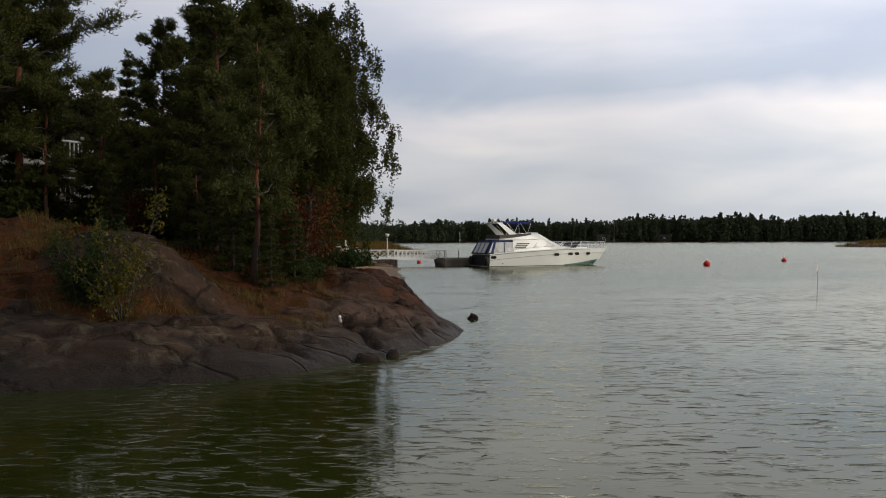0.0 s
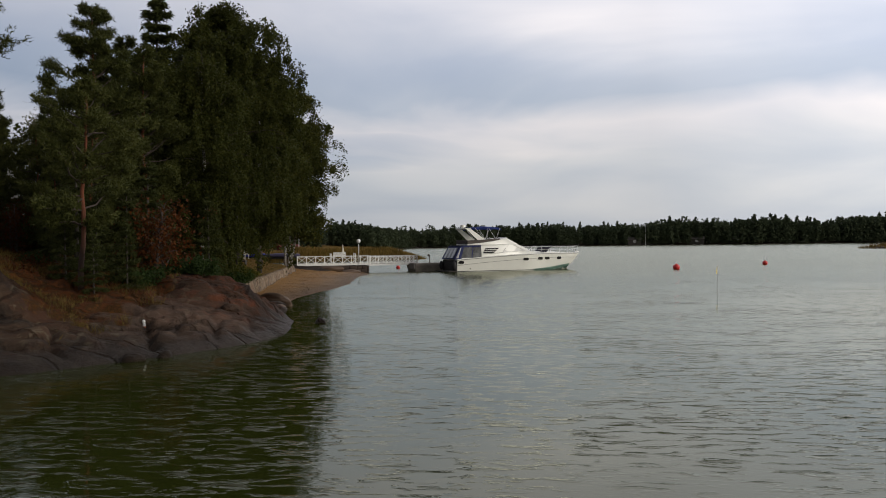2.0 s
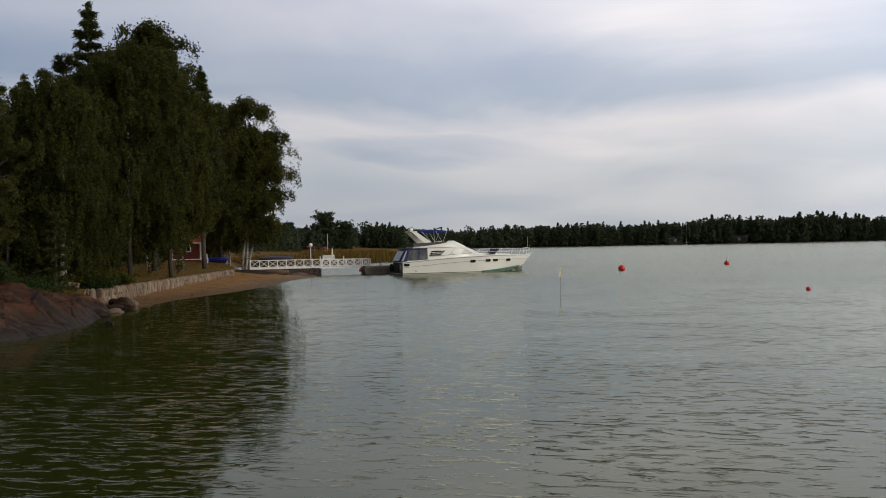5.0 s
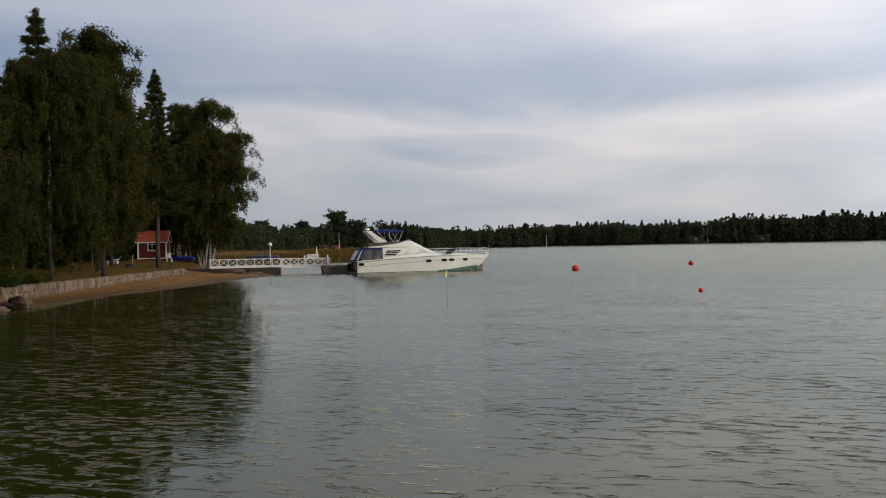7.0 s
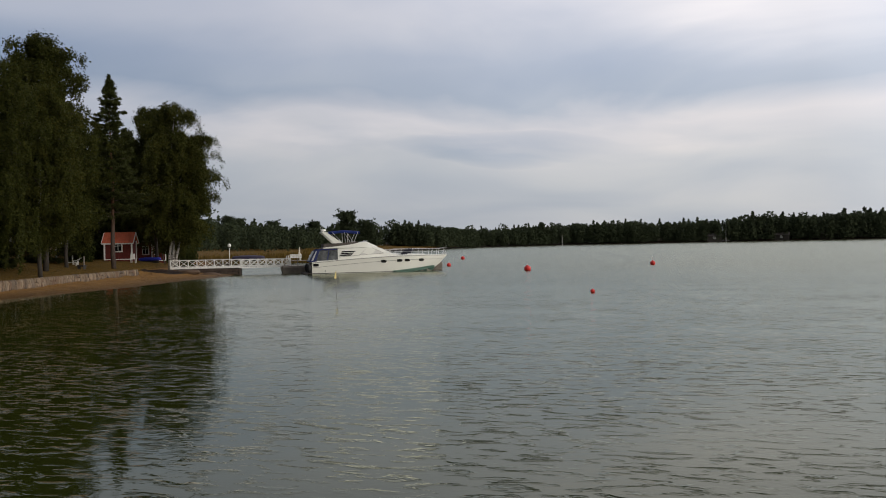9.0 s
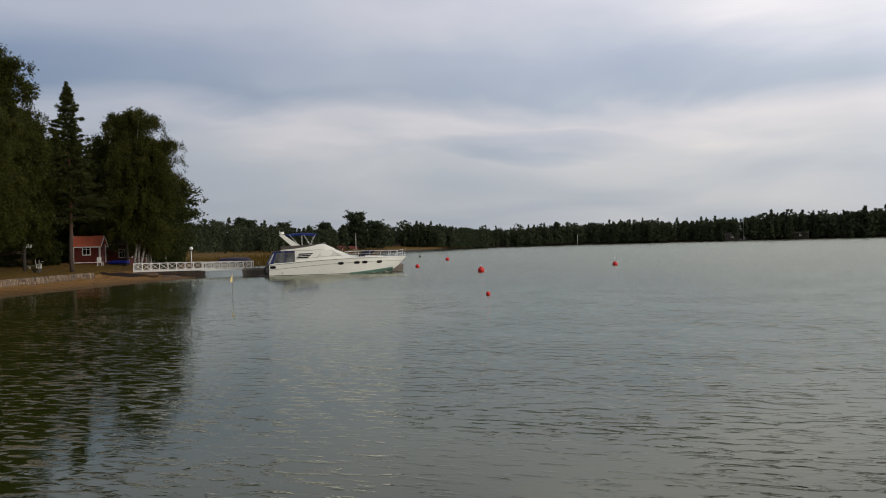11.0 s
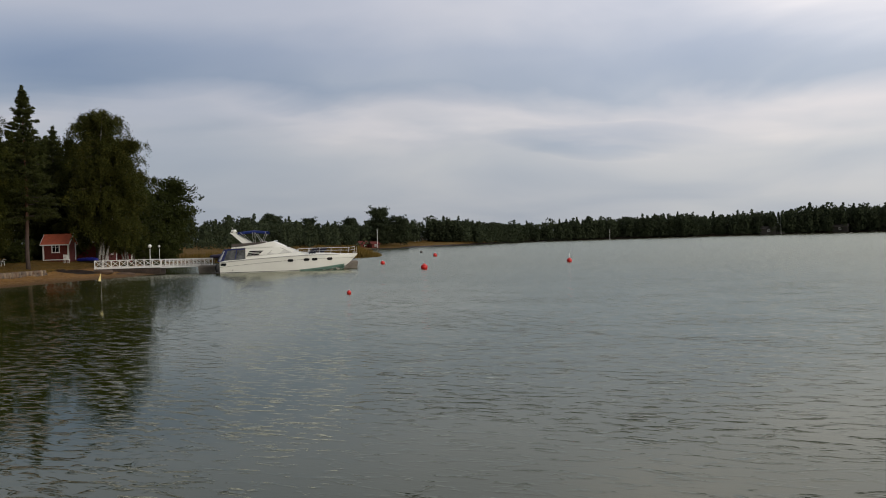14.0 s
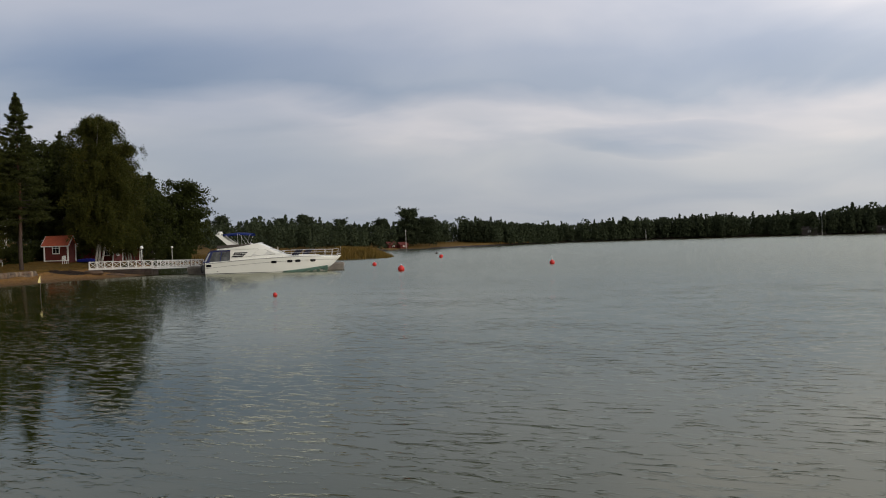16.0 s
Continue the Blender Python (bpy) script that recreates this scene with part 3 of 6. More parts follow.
def height(x, y, fine=True):
    """Ground height in metres, with the weights of litter, sand and grass."""
    x, y = np.asarray(x, float), np.asarray(y, float)
    d = shore_distance(x, y)
    dd = d + np.where(y < 60, 0.5, 1.6) * fbm(x * 0.5, y * 0.5, 3, 3) * np.clip((np.abs(d) + 0.3) / 2, 0.25, 1)
    dp = np.maximum(dd, 0)
    rock = (0.40 + 0.30 * smooth(y, 36, 42)) * (1 - np.exp(-dp / 0.7)) + 0.19 * np.minimum(dp, 4) + 0.33 * np.clip(dp - 4, 0, 4) + 0.10 * np.clip(dp - 8, 0, 30)
    rock += 0.55 * np.exp(-((x + 2.2) ** 2 + (y - 38.6) ** 2) / 5.0) * smooth(dp, 0, 1)
    # a rounded dome at the tip, a bare whaleback above the ledge, hollows round both
    dome = np.sqrt(((x + 2.1) / 2.7) ** 2 + ((y - 34.0) / 2.5) ** 2)
    rock += 0.85 * (1 - smooth(dome, 0.45, 1.05)) * smooth(dp, 0.2, 1.2)
    rock += 1.05 * np.exp(-(((x + 12.6) / 3.0) ** 2 + ((y - 29.2) / 2.6) ** 2))
    back = np.sqrt(((x + 7.7 - 0.30 * (y - 26)) / 3.4) ** 2 + ((y - 26.2) / 2.0) ** 2)
    rock += 1.25 * (1 - smooth(back, 0.1, 1.1)) * smooth(dp, 2.5, 5)
    rock -= 0.35 * np.exp(-(((x + 4.6) / 2.2) ** 2 + ((y - 27.5) / 1.4) ** 2)) + 0.5 * np.exp(-(((x + 7.5) / 2.6) ** 2 + ((y - 34.5) / 3.0) ** 2))
    amp = smooth(dp, 0.0, 1.2)
    rock += amp * ((0.34 + 0.2 * smooth(y, 30, 36)) * fbm(x * 0.33, y * 0.33, 3, 11) + 0.10 * np.abs(fbm(x * 1.2, y * 1.2, 3, 5)))
    # ledges that dip along the shore
    dip = 0.10 * (0.9 * x - 0.4 * y)
    q = (rock + dip) / 0.30 + 0.8 * fbm(x * 0.5, y * 0.5, 3, 21)
    ledge = (np.floor(q) + smooth(q - np.floor(q), 0.55, 0.95) - 0.8 * fbm(x * 0.5, y * 0.5, 3, 21)) * 0.30 - dip
    rock = rock + amp * 0.62 * (ledge - rock + 0.09)
    if fine:
        for pts, w, dep in CRACKS:
            rock -= dep * np.exp(-(seg_dist(x + 0.12 * fbm(x * 2, y * 2, 2, 8), y, pts) / w) ** 2) * smooth(dp, 0.1, 0.7)
        rock += amp * 0.06 * fbm(x * 3.1, y * 3.1, 3, 31)
        u = (x * 0.8 + y * 0.6) + 0.8 * fbm(x * 0.5, y * 0.5, 2, 33)
        v = (y * 0.8 - x * 0.6) + 0.8 * fbm(x * 0.5, y * 0.5, 2, 34)
        rock -= amp * 0.16 * np.exp(-(vnoise(u * 0.35, v * 1.5, 35) / 0.07) ** 2) * smooth(fbm(x * 0.3, y * 0.3, 2, 36), -0.25, 0.2)
        wx, wy = x + 0.7 * fbm(x * 0.55, y * 0.55, 3, 91), y + 0.7 * fbm(x * 0.55, y * 0.55, 3, 92)
        cu, cv = wx * 0.42 + wy * 0.30, wy * 0.62 - wx * 0.40
        val, gap = cells(cu * 0.62, cv * 0.9, 95)
        val2, gap2 = cells(cu * 1.7, cv * 2.6, 97)
        rough = smooth(fbm(x * 0.22, y * 0.22, 2, 99) + 0.05 * (y - 27), -0.15, 0.35)
        rock += amp * (0.11 * val - 0.13 * np.exp(-(gap / 0.05) ** 2))
        rock += amp * rough * (0.07 * val2 - 0.08 * np.exp(-(gap2 / 0.07) ** 2))
    db = seg_dist(x, y, BANK)
    up_side = inside(x, y, BANK + [(-300, 300), (-300, 40), (-60, 40), (-8.5, 43.5)])
    db = np.where(up_side, db, -db)
    lawn = 1.0 + 0.072 * np.clip(db, 0, 22) + 0.16 * np.clip(db - 18, 0, 26) + 0.10 * fbm(x * 0.3, y * 0.3, 3, 41)
    sand = 0.088 * np.minimum(dp, 7) + 0.04 * fbm(x * 0.8, y * 0.8, 3, 43) * smooth(dp, 0, 1)
    hard = np.clip((y - 84) / 8, 0, 1)
    k = smooth(db, -0.25 - 1.2 * hard, 0.15 + 1.6 * hard)
    beach = sand * (1 - k) + np.maximum(lawn, sand) * k
    far = np.where(y > 330, 0.12, 0.30) * np.minimum(dp, 3) + 0.035 * np.clip(dp - 3, 0, 80) + 0.3 * fbm(x * 0.05, y * 0.05, 3, 51) * smooth(dp, 0, 5)
    far = far * (1 - 0.75 * np.exp(-(((x + 68) / 11) ** 2 + ((y - 259) / 12) ** 2)))
    w_rock = 1 - smooth(y + 0.6 * (x + 3) * 0.2, 42.5, 46.5)
    w_far = smooth(y, 128, 142)
    z = beach * (1 - w_rock) + rock * w_rock
    z = z * (1 - w_far) + far * w_far
    z = np.where(dd < 0, np.maximum(dd * 0.45, -3.0), z + 0.02)
    tmp = fbm(x * 0.45, y * 0.45, 4, 61)
    litter = w_rock * smooth(dp + 3.4 * tmp, 2.6, 4.6)
    litter = litter * (1 - 0.72 * (1 - smooth(np.sqrt(((x + 7.6 - 0.30 * (y - 26)) / 3.4) ** 2 + ((y - 26.0) / 2.0) ** 2), 0.55, 1.0))) * smooth(np.sqrt(((x + 1.4) / 2.0) ** 2 + ((y - 33.6) / 2.3) ** 2), 0.7, 1.2)
    soft = (1 - w_rock) * (1 - w_far)
    flat_rock = np.exp(-(((x + 13.6) / 2.6) ** 2 + ((y - 85.5) / 2.4) ** 2))
    sandw = soft * (1 - k) * (1 - 0.95 * smooth(flat_rock, 0.3, 0.6))
    grassw = soft * k * (1 - 0.8 * smooth(flat_rock, 0.3, 0.6)) + w_far * smooth(dp, 0.5, 2.5) * np.where(y > 330, 0.35, 1.0)
    z += 0.35 * flat_rock * soft + 0.38 * soft * k * np.exp(-(((x + 26) / 8) ** 2 + ((y - 96) / 8) ** 2))
    return z, litter, sandw, grassw


def zat(x, y):
    return float(height(np.array([x]), np.array([y]))[0][0])


def lines(stops):
    out = []
    for (a, b2, s) in stops:
        out += list(np.arange(a, b2, s))
    return np.array(out + [stops[-1][1]])


gx = lines([(-1600, -400, 80), (-400, -140, 13), (-140, -60, 3.2), (-60, -26, 1.0), (-26, -13, 0.4), (-13, 3, 0.125), (3, 10, 1.0), (10, 150, 3.5), (150, 600, 25), (600, 1600, 100)])
gy = lines([(-60, 12, 9), (12, 17, 0.6), (17, 46, 0.135), (46, 100, 0.4), (100, 165, 1.0), (165, 420, 3.0), (420, 640, 20), (640, 1700, 106)])
X, Y = np.meshgrid(gx, gy)
Z, A_l, A_s, A_g = height(X, Y)
nx, ny = len(gx), len(gy)
idx = np.arange(nx * ny).reshape(ny, nx)
quads = np.stack([idx[:-1, :-1], idx[:-1, 1:], idx[1:, 1:], idx[1:, :-1]], -1).reshape(-1, 4)
keep = (Z.ravel()[quads] > -2.9).any(1)
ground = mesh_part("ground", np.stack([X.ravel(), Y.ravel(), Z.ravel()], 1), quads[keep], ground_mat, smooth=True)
tagged(ground, "wooded island with reddish granite shore, sandy beach and far coast", "ground", kind="structure")
for nm, arr in (("litter", A_l), ("sand", A_s), ("grass", A_g)):
    ground.data.attributes.new(nm, "FLOAT", "POINT").data.foreach_set("value", arr.astype(np.float32).ravel())

bm = bmesh.new()
bmesh.ops.create_grid(bm, x_segments=40, y_segments=40, size=2400)
water = part("water", bm, water_mat)
water.location = (0, 800, 0)
tagged(water, "grey-green sheltered sea water with small ripples", "water", kind="structure")
bm = bmesh.new()
bmesh.ops.create_grid(bm, x_segments=4, y_segments=4, size=2400)
bed = part("seabed", bm, ground_mat)
bed.location = (0, 800, -3.0)
tagged(bed, "dark sandy seabed under the water", "seabed", kind="structure")


# ---- trees ----
def leaf_mesh(name, centres, size, mat, parent, rng, long=1.0, hang=0.0, label="", wide=0.5, lead=None):
    """Small pointed leaves or needle sprays: one three-cornered blade at each centre."""
    k = len(centres)
    d = rng.normal(size=(k, 3))
    if lead is not None:
        d = d * 0.45 + lead
    d[:, 2] = d[:, 2] * (1 - abs(hang)) - hang * 1.5
    d /= np.linalg.norm(d, axis=1, keepdims=True)
    s = np.cross(d, rng.normal(size=(k, 3)))
    s /= np.linalg.norm(s, axis=1, keepdims=True) + 1e-9
    sz = (size * rng.uniform(0.65, 1.35, k))[:, None]
    a, w = d * sz * long, s * sz * wide
    v = np.stack([centres - a * 0.35 - w, centres - a * 0.35 + w, centres + a * 0.65], 1).reshape(-1, 3)
    return mesh_part(name, v, np.arange(3 * k).reshape(-1, 3), mat, parent, label)


def bough(rng, p, d, length, steps, droop, wander=0.12):
    pts = [np.array(p, float)]
    d = np.array(d, float)
    for _ in range(steps):
        d = d + rng.normal(size=3) * wander + np.array([0, 0, -droop])
        d /= np.linalg.norm(d)
        pts.append(pts[-1] + d * length / steps)
    return pts


def along(pts, f):
    k = min(int(f * (len(pts) - 1)), len(pts) - 2)
    u = f * (len(pts) - 1) - k
    return pts[k] * (1 - u) + pts[k + 1] * u


def trunk_line(rng, H, lean=(0, 0), wob=0.012):
    pts, p = [], np.zeros(3)
    for i in range(13):
        f = i / 12
        pts.append(np.array([lean[0] * H * f + p[0], lean[1] * H * f + p[1], H * f]))
        p = p + rng.normal(size=3) * wob * H * 0.35
    return pts


def birch_tree(seed, H, R, leaves, low=0.22, stems=1, leaf=0.13, lean=(0, 0), mat=None, bark=None, name="birch_tree", label="", category="tree", hang=1.0, airy=0.10):
    rng = np.random.default_rng(seed)
    root = thing(name, label or "tall birch with drooping twigs and yellow-green leaves", category)
    cen = []
    for s in range(stems):
        off = rng.normal(size=2) * 0.35 * (stems > 1)
        ln = (lean[0] + rng.normal() * 0.05 * stems, lean[1] + rng.normal() * 0.05 * stems)
        hs = H * (1 if s == 0 else rng.uniform(0.75, 0.92))
        tl = [q + np.array([off[0], off[1], -0.25]) for q in trunk_line(rng, hs, ln)]
        bm = bmesh.new()
        tube(bm, tl[:11], (0.010 if stems == 1 else 0.0062) * H + 0.02, 0.03, 9)
        part("trunk", bm, bark or birch_bark, root, smooth=True)
        bm = bmesh.new()
        nb = int(60 / stems) + 6
        for i in range(nb):
            f = low + (0.97 - low) * (i + rng.uniform(0, 1)) / nb
            knot = 1.0 + 0.09 * math.sin(i * 1.9 + seed)
            prof = math.sin(math.pi * min(1, ((f - low) / (1 - low)) * 0.71 + 0.22)) ** 0.7
            az = i * 2.4 + rng.uniform(-0.5, 0.5)
            ln2 = R * prof * knot * (rng.uniform(0.45, 0.8) if rng.uniform() < 0.3 else rng.uniform(0.8, 1.15))
            up = 0.75 + 0.6 * f
            base = along(tl, f * 0.91)
            pts = bough(rng, base, (math.cos(az), math.sin(az), up), ln2 * 1.25, 7, 0.13 + 0.10 * hang)
            tube(bm, pts[:-2], 0.022 + 0.035 * (1 - f) * H / 15, 0.008, 4, False)
            for q in range(9):
                g = rng.uniform(0.25, 1.0)
                b0 = along(pts, g)
                tw = bough(rng, b0, (rng.normal() * 0.8, rng.normal() * 0.8, 0.15), rng.uniform(0.7, 1.9) * (0.6 + R / 8), 3, 0.25 * hang + 0.05)
                m = rng.integers(2, 5)
                for _ in range(m):
                    a0 = along(tw, rng.uniform(0.2, 1.0))
                    L = rng.uniform(0.25, 1.5) * hang * (0.6 + R / 9) + 0.15
                    cen.append((a0[0], a0[1], a0[2], L))
        tagged(part("branchwork", bm, twig_bark, root, smooth=True), kind="stuff")
    cen = np.array(cen)
    pick = np.minimum((rng.uniform(0, 1, leaves) * len(cen)).astype(int), len(cen) - 1)
    t = rng.uniform(0, 1, leaves)
    c = cen[pick]
    spread = (airy + 0.16 * (1 - hang)) * (H / 13) ** 0.7
    sway = np.sin(pick * 1.7)[:, None] * np.array([0.12, 0.05, 0.0]) * (t * c[:, 3])[:, None]
    pts = np.stack([c[:, 0], c[:, 1], c[:, 2] - t * c[:, 3]], 1) + sway + rng.normal(size=(leaves, 3)) * spread
    leaf_mesh("crown", pts, leaf, mat or birch_leaf, root, rng, 1.25, 0.45 * hang)
    return root


def pine_tree(seed, H, R, tufts, low=0.42, lean=(0, 0), label="", needle=0.15, each=14, whorl=0.45):
    """Whorls of wandering boughs, side twigs in flat sprays, needle brushes at the twigs' ends."""
    rng = np.random.default_rng(seed)
    root = thing("pine_tree", label or "tall scots pine with an orange upper trunk", "tree")
    tl = [q - np.array([0, 0, 0.25]) for q in trunk_line(rng, H, lean, 0.02)]
    bm = bmesh.new()
    tube(bm, tl, 0.011 * H + 0.03, 0.03, 10)
    part("trunk", bm, pine_bark, root, smooth=True)
    bm = bmesh.new()
    cen = []
    tiers = max(6, int(H * (1 - low) / whorl))
    for i in range(tiers):
        f0 = low + (0.985 - low) * (i + rng.uniform(-0.2, 0.2)) / (tiers - 1)
        for j in range(rng.integers(3, 6)):
            f = min(0.985, max(low, f0 + rng.uniform(-0.012, 0.012)))
            q = (f - low) / (1 - low)
            prof = (0.62 + 0.6 * q) if q < 0.42 else 1.0 - 0.86 * ((q - 0.42) / 0.58) ** 1.2
            az = i * 0.9 + j * 1.45 + rng.uniform(-0.5, 0.5)
            ln = R * prof * rng.choice([rng.uniform(0.35, 0.7), rng.uniform(0.75, 1.15)])
            pts = bough(rng, along(tl, f), (math.cos(az), math.sin(az), 0.10 + 0.75 * q * q), ln, 6, -0.05 if q > 0.3 else 0.03, 0.20)
            tube(bm, pts, 0.022 + 0.004 * H * (1 - q), 0.01, 4, False)
            for _ in range(int(5 + ln * 5.0)):
                g = rng.uniform(0.38, 1.0) ** 0.75
                b0 = along(pts, g)
                a2 = az + rng.choice([-1, 1]) * rng.uniform(0.3, 1.1)
                tw = bough(rng, b0, (math.cos(a2), math.sin(a2), rng.uniform(0.0, 0.4)), rng.uniform(0.25, 0.55) * (0.45 + ln * 0.35), 3, -0.10, 0.15)
                for u in (0.3, 0.55, 0.8, 1.0):
                    cen.append((*along(tw, u), math.cos(a2), math.sin(a2)))
    tagged(part("branchwork", bm, twig_bark, root, smooth=True), kind="stuff")
    cen = np.array(cen)
    k = min(len(cen), tufts // each)
    c = np.repeat(cen[rng.permutation(len(cen))[:k]], each, 0)
    d = rng.normal(size=(len(c), 3)) * 0.75 + np.stack([c[:, 3], c[:, 4], np.full(len(c), 0.75)], 1) * 0.8
    d /= np.linalg.norm(d, axis=1, keepdims=True)
    pos = c[:, :3] + d * needle * 0.8 + rng.normal(size=(len(c), 3)) * 0.09
    leaf_mesh("crown", pos, needle, pine_leaf, root, rng, 1.3, 0.0, wide=0.17, lead=d)
    return root


def spruce_tree(seed, H, R, tufts, low=0.12, label="", trunk_mat=None, needle=0.15, power=0.8):
    """Tiers of boughs, each a drooping flat spray with hanging twigs."""
    rng = np.random.default_rng(seed)
    root = thing("spruce_tree", label or "dark conical spruce with layered boughs", "tree")
    tl = [q - np.array([0, 0, 0.25]) for q in trunk_line(rng, H, (0, 0), 0.006)]
    bm = bmesh.new()
    tube(bm, tl[:12], 0.011 * H + 0.03, 0.02, 9)
    part("trunk", bm, trunk_mat or spruce_bark, root, smooth=True)
    bm = bmesh.new()
    cen = []
    tiers = int(H * 1.8)
    for i in range(tiers):
        f = low + (0.985 - low) * i / tiers
        for j in range(5):
            az = i * 1.1 + j * 1.257 + rng.uniform(-0.3, 0.3)
            ln = R * (1 - (f - low) / (1 - low)) ** power * rng.uniform(0.45, 1.25) + 0.05
            pts = bough(rng, along(tl, f), (math.cos(az), math.sin(az), 0.42 * f - 0.25 * (1 - f)), ln, 4, -0.02, 0.10)
            tube(bm, pts, 0.012 + 0.008 * ln, 0.004, 3, False)
            for _ in range(int(5 + ln * 9)):
                g = min(1, rng.uniform(0.12, 1.05) ** 0.7)
                side = rng.choice([-1, 1]) * rng.uniform(0.1, 0.9)
                w = (1.05 - g) * ln * 0.38 * abs(side) + 0.08
                p = along(pts, g) + np.array([-math.sin(az) * side * w * 2, math.cos(az) * side * w * 2, -0.10 * w])
                cen.append((*p, math.cos(az + side), math.sin(az + side)))
    for i in range(int(len(cen) * 0.015)):
        f = 1 - 0.16 * rng.uniform(0, 1) ** 1.3
        az, r = rng.uniform(0, 6.283), R * (1 - f) * rng.uniform(0.2, 1.1)
        q = along(tl, f)
        cen.append((q[0] + math.cos(az) * r, q[1] + math.sin(az) * r, q[2], math.cos(az) * 0.6, math.sin(az) * 0.6))
    tagged(part("branchwork", bm, twig_bark, root, smooth=True), kind="stuff")
    cen = np.array(cen)
    c = cen[rng.integers(0, len(cen), tufts)]
    o = rng.normal(size=(tufts, 3)) * np.array([0.08, 0.08, 0.045])
    o[:, 2] -= np.abs(rng.normal(size=tufts)) * 0.10
    lead = np.stack([c[:, 3], c[:, 4], np.full(tufts, -0.25)], 1)
    leaf_mesh("crown", c[:, :3] + o, needle, spruce_leaf, root, rng, 1.6, 0.0, wide=0.24, lead=lead)
    return root


def shrub(seed, w, h, leaves, mat, leaf=0.07, name="shrub", label="", category="bush"):
    rng = np.random.default_rng(seed)
    root = thing(name, label or "low green leafy shrub on the shore", category)
    bm = bmesh.new()
    cen = []
    for i in range(14):
        az = rng.uniform(0, 6.28)
        r = w * 0.5 * math.sqrt(rng.uniform(0, 1))
        p = (math.cos(az) * r * 0.4, math.sin(az) * r * 0.4, -0.1)
        pts = bough(rng, p, (math.cos(az) * r / w, math.sin(az) * r / w, 1.0), h * rng.uniform(0.6, 1.05), 5, 0.02, 0.16)
        tube(bm, pts, 0.018, 0.004, 4, False)
        for _ in range(16):
            cen.append(along(pts, rng.uniform(0.15, 1.0)) + rng.normal(size=3) * np.array([w * 0.13, w * 0.13, h * 0.08]))
    tagged(part("branchwork", bm, twig_bark, root), kind="stuff")
    cen = np.array(cen)
    c = cen[rng.integers(0, len(cen), leaves)] + rng.normal(size=(leaves, 3)) * 0.10
    c[:, 2] = np.maximum(c[:, 2], 0.03)
    leaf_mesh("foliage", c, leaf, mat, root, rng, 1.4, 0.1)
    return root


def stand(ob, x, y, rz=0.0, s=1.0, dz=0.0):
    ob.matrix_basis = pose(x, y, zat(x, y) + dz, 0, 0, rz) @ Matrix.Diagonal((s, s, s, 1))
    return ob


def again(ob, x, y, rz, s=1.0, label="", dz=0.0):
    c = copy_thing(ob, Matrix.Identity(4))
    c.matrix_basis = pose(x, y, zat(x, y) + dz, 0, 0, rz) @ Matrix.Diagonal((s, s, s, 1))
    if label:
        tagged(c, label)
    return c


# the wood on the granite point
pine_a = stand(pine_tree(11, 15.5, 3.7, 80000, 0.24, (-0.01, 0.0), "tall scots pine with a bare reddish trunk on the rocky point", 0.145), -17.8, 38.0)
pine_b = stand(pine_tree(12, 11.4, 2.6, 52000, 0.12, (0.0, 0.0), "slender scots pine with open branches among the birches", 0.145), -9.3, 38.2)
pine_c = stand(pine_tree(13, 7.2, 2.2, 36000, 0.34, (-0.02, 0.0), "young pine with an orange-red trunk beside the rocks", 0.125), -5.2, 29.8)
again(pine_b, -8.4, 41.6, 130, 0.9)
again(pine_a, -22.5, 40.5, 80, 0.95)
again(pine_a, -19.2, 40.6, 150, 0.98)
again(pine_a, -21.5, 33.5, 200, 0.9)
again(pine_a, -17.8, 35.4, 260, 0.92)
again(pine_a, -20.6, 38.2, 20, 1.0)
again(pine_c, -7.6, 34.6, 45, 0.85, "young scots pine with dense low branches")
again(pine_c, -16.2, 37.5, 245, 0.95, "young scots pine with dense low branches")
again(pine_c, -11.8, 38.2, 200, 0.75, "young scots pine with dense low branches")
again(pine_c, -8.5, 34.0, 160, 0.6, "young scots pine with dense low branches")
again(pine_c, -14.3, 37.9, 70, 0.95, "young scots pine with dense low branches")
again(pine_c, -19.6, 37.0, 20, 0.9, "bushy pine with dense low branches")
spruce_a = stand(spruce_tree(21, 13.8, 2.6, 40000, 0.05, needle=0.15), -15.3, 53.4)
again(spruce_a, -21.0, 69.6, 60, 1.68)
for x, y, r, s in [(-11.2, 42.8, 170, 0.80), (-10.2, 46.0, 20, 0.78)]:
    again(spruce_a, x, y, r, s)
stand(spruce_tree(24, 11.6, 1.55, 15000, 0.05, "slender dark spruce with a thin pointed top"), -17.6, 48.4)
spruce_s = stand(spruce_tree(23, 5.6, 1.35, 9500, 0.03, "small young spruce under the tall trees", None, 0.11), -6.6, 32.0)
for x, y, r, s in [(-5.8, 34.4, 110, 0.8), (-8.4, 36.2, 10, 1.05), (-9.3, 35.2, 75, 0.8), (-11.6, 39.6, 215, 1.1), (-7.0, 38.6, 260, 1.0), (-13.4, 37.4, 300, 0.8), (-6.2, 43.6, 30, 0.9), (-9.0, 43.4, 160, 1.2), (-11.6, 41.8, 250, 1.2), (-14.6, 41.0, 90, 0.9), (-18.4, 38.6, 140, 0.75), (-12.0, 34.2, 10, 0.6), (-4.5, 29.4, 25, 0.42), (-6.0, 30.2, 125, 0.5), (-5.5, 31.4, 225, 0.6), (-4.2, 31.2, 15, 0.5), (-16.2, 41.5, 200, 1.0)]:
    again(spruce_s, x, y, r, s)
birch_a = stand(birch_tree(31, 13.4, 3.2, 78000, 0.18, 1, 0.094, label="tall birch with a white trunk and drooping twigs", airy=0.07), -7.9, 46.5)
